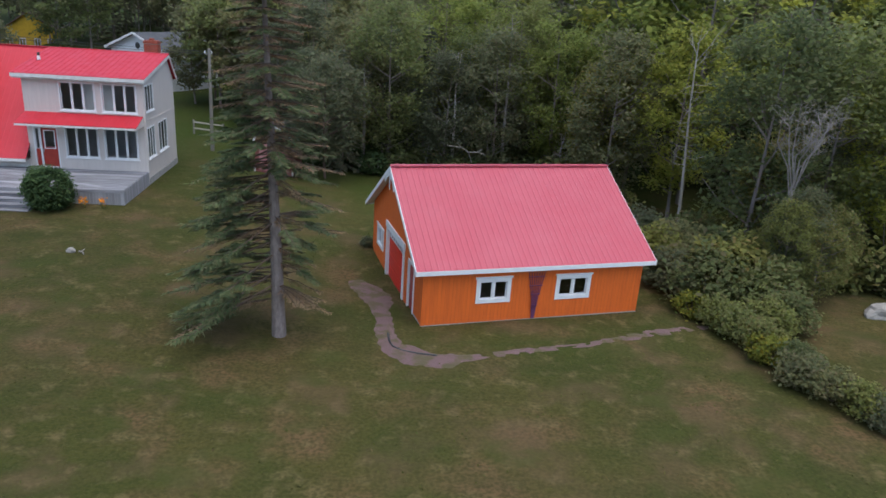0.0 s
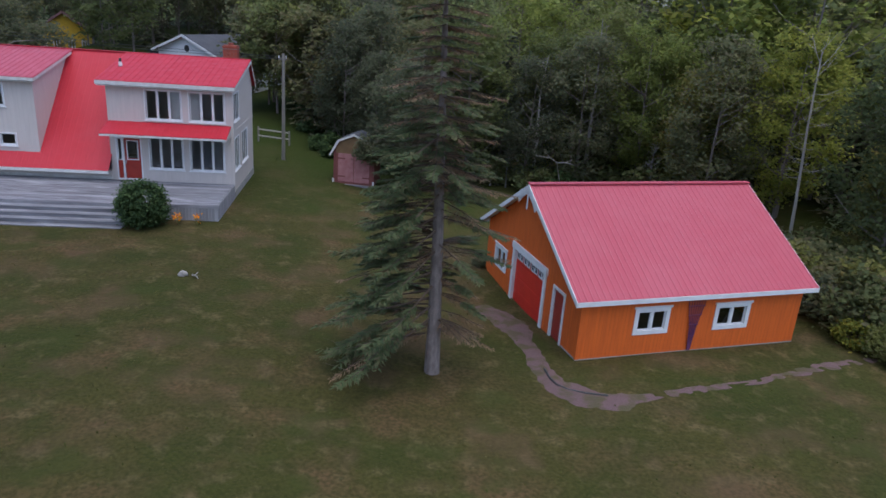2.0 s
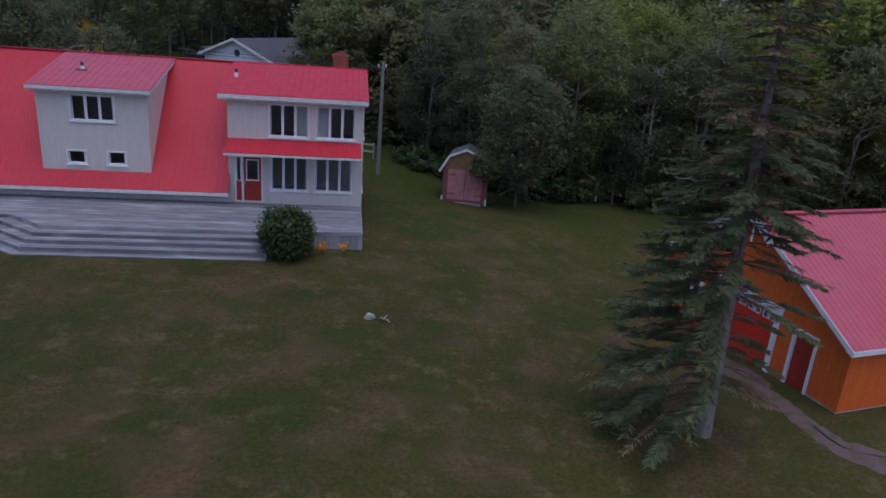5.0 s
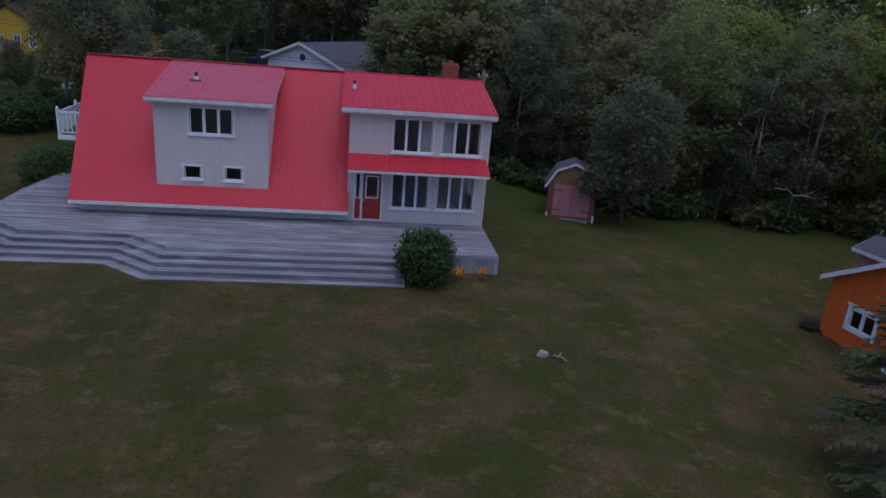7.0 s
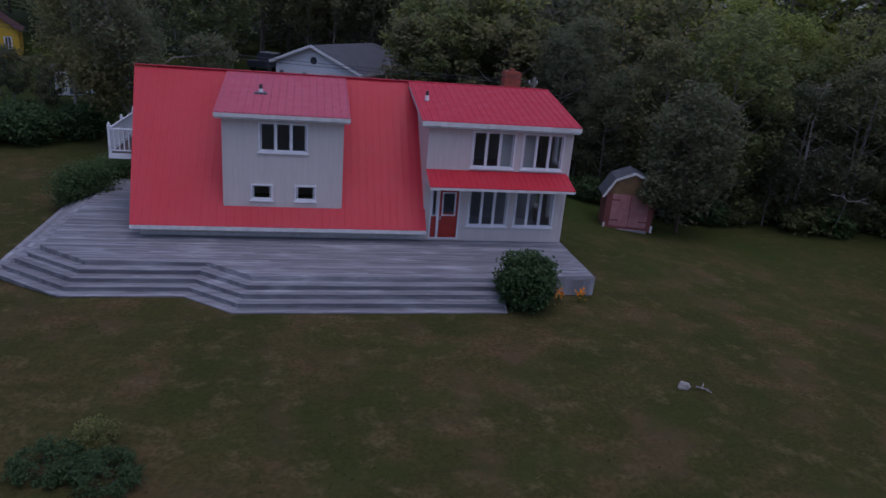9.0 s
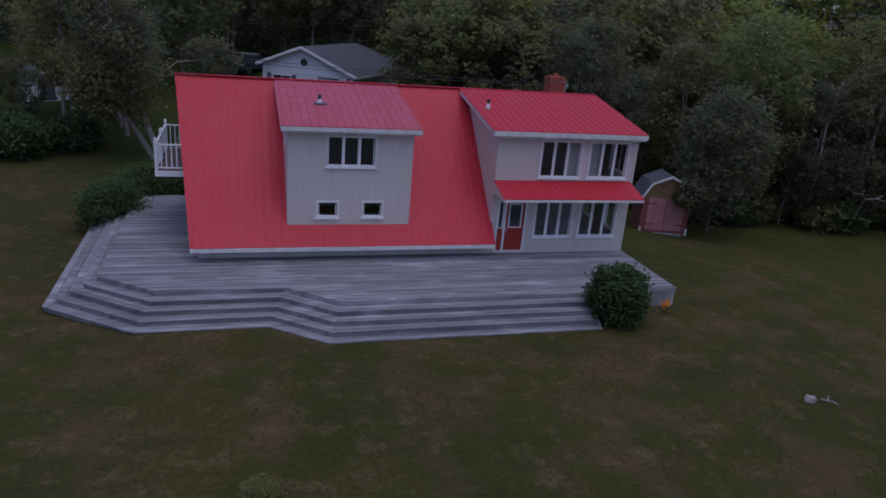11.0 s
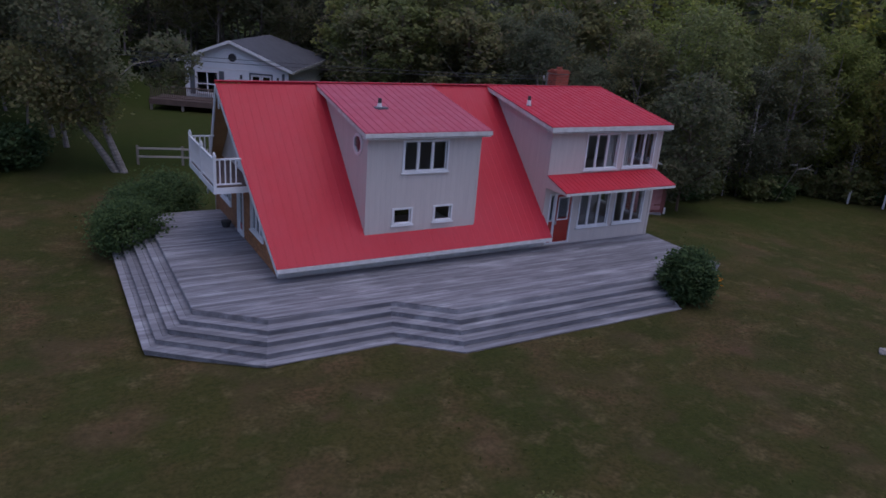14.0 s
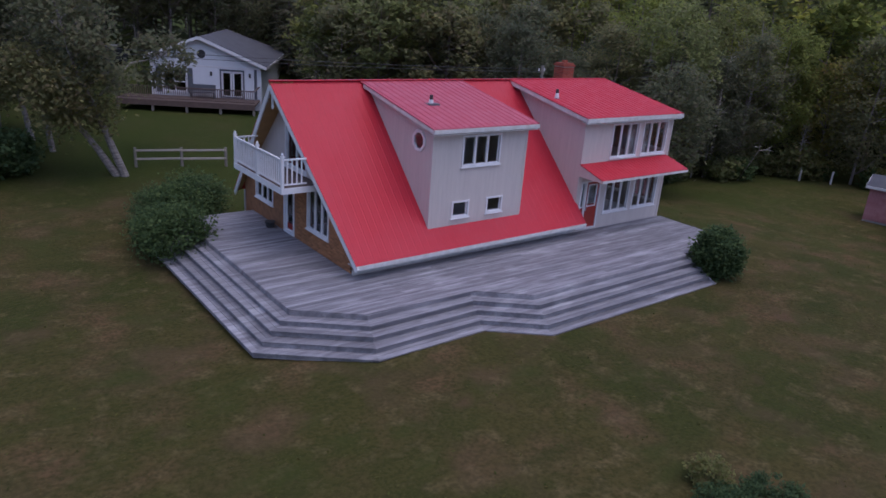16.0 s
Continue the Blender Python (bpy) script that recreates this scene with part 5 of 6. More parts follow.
def big_spruce():
    """The tall, half-bare spruce on the lawn."""
    g = np.random.RandomState(11)
    h = 12.6
    x0, y0 = 0.56, 16.55
    wood = Shape().limb([(0, 0, -0.3), (-0.03, 0, 1.5), (-0.1, 0, 4.5), (-0.2, 0, 7.5), (-0.3, 0, 10.5), (-0.34, 0, h)], 0.255, 0.025, 12)
    limbs, gs, gw, ds, dw = Shape(), [], [], [], []
    z = 1.5
    while z < h - 0.2:
        for j in range(6):
            a = g.uniform(0, 2 * math.pi)
            if z < 6.5 and abs(a - 4.5) < (0.75 if z < 4 else 0.45):
                continue
            west = max(0, -math.cos(a))
            full = 2.95 * (1 - z / h) ** 0.52 + 0.1
            if z < 3.6:
                full *= 0.6 + 0.65 * west
            l = full * g.uniform(0.55, 1.1)
            droop = (0.3 if z < 4 else 0.14) * l
            b = Vector((-0.03 * z, 0, z))
            m = b + Vector((math.cos(a) * l * 0.5, math.sin(a) * l * 0.5, -droop * 0.3))
            e = b + Vector((math.cos(a) * l, math.sin(a) * l, -droop))
            limbs.limb([b, m, e], 0.02, 0.006, 4)
            side = Vector((-math.sin(a), math.cos(a), -0.25))
            for q in range(4):
                f = b + (e - b) * g.uniform(0.3, 0.9)
                limbs.tube(f, f + (side * (1 if q % 2 else -1) + (e - b).normalized() * 0.7) * 0.28 * l * g.uniform(0.5, 1), 0.009, 0.003, 3)
            n = int(36 + 40 * l)
            if z < 2.8 and west < 0.6 or g.uniform() < (0.6 if 8.3 < z < 10.2 else 0.3):
                twigs_on(g, b, e, 0.5, n, 0.27, ds, dw, 0.25)
            else:
                twigs_on(g, b, m, 0.5, n // 2, 0.27, ds, dw, 0.2)
                twigs_on(g, m, e, 0.4, int(n * 1.3), 0.28, gs, gw, 0.0)
        z += 0.26
    # thick green boughs low on the west side
    for k_ in range(30):
        zb = 1.8 + 6.4 * k_ / 30
        a, l = 3.3 + 0.85 * math.sin(k_ * 2.4), 3.75 - 0.27 * zb + 0.3 * math.sin(k_ * 1.7)
        b = Vector((-0.1, 0, zb))
        e = b + Vector((math.cos(a) * l, math.sin(a) * l, -0.3 * l))
        limbs.tube(b, e, 0.035, 0.01, 5)
        for k in range(5):
            q = b + (e - b) * (0.45 + 0.1 * k)
            f = q + Vector((math.cos(a + g.normal() * 0.7), math.sin(a + g.normal() * 0.7), g.uniform(-0.4, 0.1))) * g.uniform(0.4, 1.0)
            twigs_on(g, q, f, 0.5, 46, 0.27, gs, gw, 0.0)
        twigs_on(g, b, e, 0.5, 130, 0.28, gs, gw, 0.4)
    # boughs that reach towards the barn's corner
    for k_ in range(24):
        zb = 2.2 + 5.2 * k_ / 24
        a, l = 2.25 + 0.5 * math.sin(k_ * 2.1), 3.4 - 0.22 * zb + 0.3 * math.sin(k_ * 1.3)
        b = Vector((-0.03 * zb, 0, zb))
        e = b + Vector((math.cos(a) * l, math.sin(a) * l, -0.22 * l))
        limbs.tube(b, e, 0.03, 0.01, 5)
        twigs_on(g, b, e, 0.5, 150, 0.3, gs, gw, 0.3)
    t = thing("spruce_tree", x0, y0, -0.45, 0, "tall sparse spruce tree with bare lower trunk", "tree")
    part("trunk", wood, SPRUCE_BARK, t, "grey-brown bare trunk")
    part("bough", limbs, TWIG, t)
    part("crown", Shape().sprays(gs, gw, 0.05, 3), NEEDLE_DEEP, t)
    part("dead_foliage", Shape().sprays(ds, dw, 0.026, 5), NEEDLE_DRY, t, "brown dry needles")


EDGE = [(-200, 84), (-60, 82), (-40, 80), (-25, 80), (-8, 78), (-7, 52), (-5, 47), (0, 42.5), (6, 41.5), (13, 40), (17, 36), (19, 28.5), (21, 25), (24, 22.5), (34, 23), (70, 20), (200, 10)]


def edge_y(x):
    for (a, p), (b, q) in zip(EDGE, EDGE[1:]):
        if a <= x <= b:
            return p + (q - p) * (x - a) / (b - a)
    return 20


def build_forest():
    near = [leaf_tree(21, 11, 2.6, LEAF_MID, 130, 74, 0.14, 0.12), leaf_tree(22, 12.5, 2.9, LEAF_BRIGHT, 140, 74, 0.14, 0.15), leaf_tree(23, 10, 2.4, LEAF_DARK, 125, 72, 0.14, 0.1),
            leaf_tree(24, 8.5, 2.2, LEAF_OLIVE, 110, 70, 0.135, 0.1), leaf_tree(25, 13, 2.8, LEAF_MID, 135, 74, 0.14, 0.3)]
    firs = [spruce_mesh(31, 11, 2.4, 36, 22, NEEDLE, 0.16), spruce_mesh(32, 9, 2.0, 32, 20, NEEDLE, 0.16)]
    far = [leaf_tree(41, 12, 3.0, LEAF_MID, 90, 34, 0.26), leaf_tree(42, 13, 3.2, LEAF_BRIGHT, 90, 34, 0.26), leaf_tree(43, 11, 2.8, LEAF_DARK, 85, 34, 0.26), spruce_mesh(44, 13, 2.7, 26, 10, NEEDLE, 0.3)]
    bare = [bare_tree(51, 10, 1.4, DEADWOOD), bare_tree(52, 9, 1.5, DEADWOOD)]
    labels = {"leaf_tree": "broad-leaved tree in dense green woodland", "fir_tree": "dark green spruce in dense woodland", "bare_tree": "bleached bare dead tree at the woodland edge"}
    g = random.Random(8)
    placed = []
    for depth_lo, depth_hi, gap, tries in ((0, 9, 2.7, 2600), (9, 45, 3.6, 3200)):
        for _ in range(tries):
            x = g.uniform(-75, 62)
            y = edge_y(x) + g.uniform(depth_lo, depth_hi)
            if y > 125 or any((x - a) ** 2 + (y - b) ** 2 < gap * gap for a, b in placed):
                continue
            if x < -9 and depth_lo == 0 and g.random() < 0.4:
                continue
            if y < 104 and -62 < x < -44 or y < 84 and -30 < x < -20 or abs(x + 3 + 0.409 * (y + 2)) < 3.2 and -46 < x < -28 and y < 96 or abs(x + 42.8) < 6.5 and 88 < y < 106:
                continue
            if any(math.hypot(x - a, y - b) < 2.9 for a, b in ((17.4, 25.2), (18.6, 27.6), (19.8, 30.0), (21.9, 22.2), (21.2, 20.4))):
                continue
            placed.append((x, y))
            z = ground_z(x, y) - 0.1
            turn, sc = g.uniform(0, 360), g.uniform(0.8, 1.2)
            roll = g.random()
            if depth_lo and x > 12:
                sc *= 1.25
            is_near = depth_lo == 0 and x > -12 and x < 45
            if is_near:
                if roll < (0.35 if x < 9 else 0.16):
                    plant("fir_tree", g.choice(firs), x, y, z, turn, sc, labels["fir_tree"], "tree", "woodland")
                elif x > 9 and roll < 0.175:
                    plant("bare_tree", g.choice(bare), x, y, z, turn, sc, labels["bare_tree"], "tree", "dead trees")
                else:
                    plant("leaf_tree", near[g.choice((0, 2, 2) if x > 3 else (2, 2))] if x < 9 else g.choice(near), x, y, z, turn, sc * 0.92, labels["leaf_tree"], "tree", "woodland")
            else:
                k = 3 if roll < 0.25 else g.choice((0, 1, 1, 1)) if x > 9 else g.choice((0, 2, 2)) if x > 3 else 2
                plant("fir_tree" if k == 3 else "leaf_tree", far[k], x, y, z, turn, sc, labels["fir_tree" if k == 3 else "leaf_tree"], "tree", "woodland")
    # undergrowth along the edge
    low = [shrub_mesh(61, 1.6, 1.0, LEAF_MID, 34, 22, 0.17), shrub_mesh(62, 2.2, 1.2, LEAF_OLIVE, 40, 24, 0.18), shrub_mesh(63, 1.2, 0.9, LEAF_BUSH, 40, 24, 0.14)]
    x = -8.0
    while x < 46:
        for k in range(2):
            px = x + g.uniform(-0.5, 0.5)
            py = edge_y(px) + g.uniform(-0.6, 2.2)
            plant("shrub", g.choice(low) if px > 5 else low[2], px, py, ground_z(px, py), g.uniform(0, 360), g.uniform(0.7, 1.3), "leafy undergrowth shrub at the woodland edge", "shrub", "undergrowth")
        x += 1.3
    # particular trees: the pale dead trunk and the spreading bare crown behind the barn
    plant("bare_tree", snag(53, 10.9), 20.75, 30.9, ground_z(20.75, 30.9), 0, 1.0, "tall pale dead tree behind the barn", "tree", "dead trees")
    for x, y, k, sc in ((20.9, 20.9, 0, 0.42), (22.3, 20.6, 3, 0.45), (21.6, 21.4, 2, 0.5), (23.6, 22.0, 3, 0.5)):
        plant("leaf_tree", near[k], x, y, ground_z(x, y) - 0.1, 70 * k, sc, "young leafy tree at the woodland edge", "tree", "woodland")
    plant("bare_tree", forked_snag(54, 9.0), 21.6, 22.6, ground_z(21.6, 22.6), 10, 0.95, "spreading grey leafless tree", "tree", "dead trees")
    stems = [bare_tree(55, 9.0, 1.5, PALEWOOD), bare_tree(56, 5.0, 0.9, DEADWOOD), bare_tree(57, 11.5, 1.7, DEADWOOD)]
    for x, y, k, sc, turn in ((8.9, 41.4, 0, 0.95, 0), (2.9, 43.4, 2, 0.85, 50), (4.6, 42.4, 1, 0.55, 10), (7.3, 41.6, 1, 0.6, 200), (12.4, 41.2, 2, 0.95, 130), (11.2, 41.0, 1, 0.8, 300), (15.6, 38.2, 1, 0.8, 40)):
        plant("bare_tree", stems[k], x, y, ground_z(x, y), turn, sc, "thin pale dead tree at the woodland edge", "tree", "dead trees")
    return low


def build_shrubs():
    low = [shrub_mesh(71, 1.3, 0.9, LEAF_MID, 60, 34, 0.10), shrub_mesh(72, 1.1, 0.85, LEAF_YELLOW, 54, 34, 0.10), shrub_mesh(73, 1.5, 1.0, LEAF_OLIVE, 64, 34, 0.11), shrub_mesh(74, 1.2, 0.9, LEAF_DARK, 60, 34, 0.10)]
    rows = [(16.4, 19.2, 1, 1.0), (17.0, 18.2, 0, 1.0), (17.3, 17.2, 0, 1.0), (17.6, 16.3, 2, 0.9), (17.4, 15.4, 1, 1.0), (18.1, 14.7, 0, 0.9), (17.7, 13.8, 3, 1.0), (18.2, 12.9, 3, 0.95), (18.7, 12.1, 0, 0.9), (18.9, 11.3, 3, 0.85),
            (19.6, 10.6, 0, 0.8), (20.4, 10.0, 3, 0.8), (17.4, 20.4, 2, 1.7), (18.8, 21.5, 2, 1.9), (17.6, 22.6, 3, 1.8), (19.0, 19.5, 0, 1.5), (20.2, 20.2, 2, 1.6), (21.2, 21.8, 2, 1.5), (19.4, 23.4, 0, 2.0), (18.0, 24.6, 3, 2.0),
            (16.7, 22.0, 3, 1.5), (18.6, 17.6, 0, 1.2), (19.6, 18.0, 2, 1.1), (16.8, 24.5, 0, 1.8), (17.0, 27.0, 3, 1.9), (20.8, 23.2, 0, 1.9), (23.6, 24.6, 3, 1.8)]
    g = random.Random(5)
    kinds = ["mid-green leafy shrub in a wild row", "yellow-leaved shrub in a wild row", "olive brown-tinged tall shrub", "dark green low shrub in a wild row"]
    for x, y, k, sc in rows:
        plant("shrub", low[k], x, y, ground_z(x, y), g.uniform(0, 360), sc * 0.88, kinds[k], "shrub", "shrub row")
    # clipped round bush by the steps
    rb = shrub_mesh(81, 2.1, 0.98, LEAF_BUSH, 260, 40, 0.085, 0.06)
    plant("round_bush", rb, -11.48, 28.1, 0.2, 0, 1.02, "round clipped dark green bush beside the deck steps", "bush")
    lb = shrub_mesh(82, 2.6, 1.6, LEAF_BUSH, 150, 44, 0.11, 0.13)
    for x, y, sc, t in ((-29.25, 39.7, 0.78, 0), (-29.3, 41.2, 0.62, 60), (-28.2, 42.4, 0.74, 120), (-27.2, 43.8, 0.76, 220), (-28.7, 43.7, 0.6, 300)):
        plant("lilac_bush", lb, x, y, ground_z(x, y), t, sc, "big dense dark bush beside the deck", "bush", "bushes by the deck")
    fb = shrub_mesh(83, 1.1, 1.4, LEAF_BUSH, 110, 40, 0.075, 0.10)
    for x, y, sc, turn in ((-24.4, 19.7, 0.56, 0), (-23.2, 19.2, 0.58, 130)):
        plant("shrub", fb, x, y, ground_z(x, y) - 0.1, turn, sc, "low spreading dark shrub on the open lawn", "shrub", "shrubs on the lawn")
    plant("shrub", low[2], -23.7, 20.5, ground_z(-23.7, 20.5), 40, 0.42, "small yellowish shrub on the open lawn", "shrub", "shrubs on the lawn")
    plant("shrub", low[3], 3.45, 26.5, ground_z(3.45, 26.5), 0, 0.38, "small dark shrub beside the barn", "shrub")
    # orange lilies at the deck's corner
    for x in (-10.08, -9.24):
        s, st = np.random.RandomState(int(-x * 10)), Shape()
        e = thing("lily", x, 28.43, ground_z(x, 28.43), 0, "orange flowering lily by the deck corner", "flower", "lilies")
        for k in range(9):
            a = s.uniform(0, 6.28)
            st.tube((0, 0, 0), (math.cos(a) * 0.16, math.sin(a) * 0.16, 0.38), 0.01, 0.006, 3)
        part("stem", st, LEAF_MID, e)
        part("blossom", Shape().leaves(s.normal(size=(44, 3)) * [0.09, 0.07, 0.08] + [0, 0, 0.36], 0.07, 3, 0.2), LILY, e)


def build_birches():
    """Leaning birches and dark trees beside the neighbour's lawn."""
    sites = [(-28.2, 50.75, -19, 10.0), (-28.5, 50.9, -32, 6.0), (-31.2, 57.8, -8, 10.5), (-34.0, 55.0, 2, 10.0), (-30.6, 55.6, -6, 11)]
    for i, (x, y, lean, h) in enumerate(sites):
        g = np.random.RandomState(90 + i)
        k = math.tan(radians(lean))
        wood = Shape().limb([(0, 0, -0.2), (k * h * 0.25, 0, h * 0.25), (k * h * 0.55, 0.1, h * 0.55), (k * h * 0.8, 0, h)], 0.21 if i < 2 else 0.16, 0.03, 8)
        c = []
        for j in range(22):
            t = g.uniform(0.42 if i < 2 else 0.28, 0.95)
            a = g.uniform(0, 6.28)
            l = g.uniform(1.2, 2.6) * (1.2 - t * 0.6)
            b = Vector((k * h * t * 0.95, 0, h * t))
            e = b + Vector((math.cos(a) * l, math.sin(a) * l, l * 0.45))
            wood.limb([b, (b + e) / 2 + Vector((0, 0, 0.1)), e], 0.045, 0.012, 4)
            for _ in range(10):
                q = b + (e - b) * g.uniform(0.45, 1.25)
                c.append(np.array(q) + g.normal(size=(30, 3)) * [0.4, 0.4, 0.45] - [0, 0, 0.25])
        t = thing("birch_tree", x, y, ground_z(x, y), 0, "leaning pale-barked birch with thin foliage", "tree", "birches")
        if i == 0:
            wood.limb([(-0.9, 0, 4.0), (0.9, 1.2, 5.4), (3.2, 2.8, 5.6)], 0.06, 0.015, 6)
            c.append(clumps(g, 70, (2.7, 2.4, 5.4), (1.5, 1.0, 1.4), 26, 0.25))
        part("trunk", wood, BIRCH, t, "white peeling bark")
        part("crown", Shape().leaves(np.concatenate(c), 0.15, i, 0.3), LEAF_DARK, t)
    near = [leaf_tree(101, 10, 2.8, LEAF_DARK, 90, 40, 0.24, 0.15), leaf_tree(102, 11, 3.0, LEAF_MID, 90, 40, 0.24, 0.2)]
    for i, (x, y) in enumerate([(-32.5, 60.5), (-34.8, 61), (-33.6, 66), (-28.3, 72), (-36.4, 70), (-27, 76), (-39.5, 77), (-9.4, 57), (-6.4, 53.5), (-10.6, 62), (-7.6, 61), (-5.0, 56.5), (-11.8, 58), (-10.7, 60.5)]):
        plant("leaf_tree", near[i % 2], x, y, ground_z(x, y) - 0.1, i * 77, 0.85 + 0.05 * (i % 6), "dark leafy tree beside the neighbouring lawn", "tree", "trees by the neighbour")
    e = plant("leaf_tree", leaf_tree(104, 8.0, 2.3, LEAF_DARK, 150, 46, 0.15, 0.14, TWIG), 0.6, 39.4, ground_z(0.6, 39.4), 0, 1.0, "leafy tree that overhangs the garden shed", "tree")
    g = np.random.RandomState(7)
    part("bough", Shape().limb([(0, 0, 2.2), (-1.0, -0.7, 2.9), (-2.6, -1.2, 2.75)], 0.05, 0.015, 6), BARK, e)
    part("hanging_foliage", Shape().leaves(clumps(g, 70, (-2.1, -1.1, 2.6), (1.0, 0.5, 0.7), 30, 0.2), 0.13, 6, 0.4), LEAF_DARK, e)
    for i, (x, y, sc) in enumerate([(-40.2, 62.0, 0.4), (-38.2, 61.2, 0.36), (-42.6, 66.0, 0.42), (-36.4, 58.4, 0.34), (-44.5, 64.0, 0.4), (-40.8, 57.6, 0.34)]):
        plant("leaf_tree", near[0], x, y, ground_z(x, y) - 0.1, i * 71, sc, "young dark leafy tree in the hedgerow", "tree", "hedgerow trees")
    lb = shrub_mesh(103, 2.0, 1.4, LEAF_BUSH, 70, 30, 0.16)
    for i, (x, y) in enumerate([(-33, 52.5), (-35.5, 51), (-38, 50.5), (-41, 49.5), (-36.5, 53)]):
        plant("shrub", lb, x, y, ground_z(x, y), i * 60, 1.0, "dark shrub under the birches", "shrub", "shrubs under birches")


big_spruce()
build_forest()
build_shrubs()
build_birches()

# ---- outbuildings, the neighbour and small things ----


def build_shed():
    """A small gambrel-roofed shed, seen at its double doors."""
    x, y = -2.6, 38.95
    shed = thing("shed", x, y, ground_z(x, y) - 0.04, -14, "small faded red gambrel-roofed garden shed", "shed")
    shed.matrix_basis = shed.matrix_basis @ Matrix.Diagonal((0.97, 0.55, 1.04, 1))
    w, d = 1.3, 2.9
    roofline = [(-1.52, 1.72), (-0.98, 2.62), (0, 3.02), (0.98, 2.62), (1.52, 1.72)]
    gable_top = [(-w, 1.9), (-0.95, 2.52), (0, 2.92), (0.95, 2.52), (w, 1.9)]
    part("wall", wall(Shape(), -w, w, 0.1, gable_top, [], 0.08, along_x(0)), SHED_RED, shed)
    part("wall", wall(Shape(), -w, w, 0.1, gable_top, [], 0.08, along_x(d, 1)), SHED_RED, shed)
    for s in (-1, 1):
        part("wall", Shape().box(min(s * w, s * (w - 0.08)), max(s * w, s * (w - 0.08)), 0.08, d - 0.08, 0.1, 1.9), SHED_RED, shed)
    part("plywood_gable", wall(Shape(), -1.15, 1.15, 1.85, [(-1.15, 2.1), (-0.93, 2.48), (0, 2.86), (0.93, 2.48), (1.15, 2.1)], [], 0.02, lambda a, dd, z: (a, -0.025 + dd, z)), PLYWOOD, shed, "bare plywood gable panel")
    for (a, b), (c, e) in zip(roofline, roofline[1:]):
        part("roof", Shape().hexa([(a, -0.22, b - 0.05), (c, -0.22, e - 0.05), (c, d + 0.2, e - 0.05), (a, d + 0.2, b - 0.05), (a, -0.22, b), (c, -0.22, e), (c, d + 0.2, e), (a, d + 0.2, b)]), SHINGLE, shed)
        part("bargeboard", Shape().beam((a, -0.245, b - 0.05), (c, -0.245, e - 0.05), 0.03, 0.12), TRIM, shed)
    for s in (-1, 1):
        dr = part("door", Shape().box(0.02 if s > 0 else -1.0, 1.0 if s > 0 else -0.02, -0.05, -0.005, 0.2, 1.85), SHED_PINK, shed, "faded pink plank door")
        for z in (0.5, 1.55):
            part("hinge", Shape().box(0.55 if s > 0 else -1.02, 1.02 if s > 0 else -0.55, -0.065, -0.05, z - 0.04, z + 0.04), SHED_RED, dr)
    part("sill_beam", Shape().box(-1.25, 1.25, -0.12, -0.002, 0.02, 0.17), SHED_RED, shed)
    part("step", Shape().box(-1.0, 1.0, -0.5, -0.12, -0.05, 0.08), DECK, shed)
    for s in (-1, 1):
        part("ramp_post", Shape().box(s * 1.28 - 0.05, s * 1.28 + 0.05, -0.2, -0.1, 0, 0.35), TRIM, shed)


def build_tool_shed():
    """A low pink shed in the barn's lee; the origin at its far west corner, y back to the north."""
    x, y = 7.75, 30.15
    t = thing("tool_shed", x, y, ground_z(x, y), 11.6, "small faded pink board shed with a slate-grey roof", "shed")
    L, D, e, r = 2.0, 2.1, 2.2, 2.62
    part("floor", Shape().box(0.0, L, -D, 0.0, -0.15, 0.1), CONCRETE, t)
    for x0, x1 in ((0, 0.07), (L - 0.07, L)):
        part("wall", Shape().box(x0, x1, -D, 0, 0.1, e), SHED_PINK, t, "faded pink painted boards")
    for yy in (-D, -0.07):
        part("wall", wall(Shape(), 0.07, L - 0.07, 0.1, [(0.07, e), (L / 2, r - 0.08), (L - 0.07, e)], [], 0.07, lambda a, d, z, yy=yy: (a, yy + d, z)), SHED_PINK, t)
    for a, b in (((-0.28, e - 0.12), (L / 2, r)), ((L / 2, r), (L + 0.28, e - 0.12))):
        part("roof", Shape().hexa([(a[0], -D - 0.2, a[1]), (b[0], -D - 0.2, b[1]), (b[0], 0.2, b[1]), (a[0], 0.2, a[1]), (a[0], -D - 0.2, a[1] + 0.06), (b[0], -D - 0.2, b[1] + 0.06), (b[0], 0.2, b[1] + 0.06), (a[0], 0.2, a[1] + 0.06)]), SHINGLE, t, "slate-grey roof")
        part("bargeboard", Shape().beam((a[0], 0.21, a[1] - 0.02), (b[0], 0.21, b[1] - 0.02), 0.03, 0.12), TRIM, t)
    part("eave_board", Shape().box(-0.31, -0.28, -D - 0.2, 0.2, e - 0.2, e - 0.06), TRIM, t)
    me = Shape().box(-0.018, 0.0, 0, 0.17, 0.12, e - 0.02).mesh("board", SHED_PINK)
    for k in range(11):
        o = new("board", me)
        o.parent, o.location = t, (0, -D + 0.03 + 0.187 * k, 0)
    d = part("door", Shape().box(-0.045, -0.02, -1.45, -0.65, 0.15, 1.9), SHED_PINK, t)
    part("hinge", Shape().box(-0.06, -0.045, -1.45, -1.0, 1.55, 1.62), SHED_RED, d)


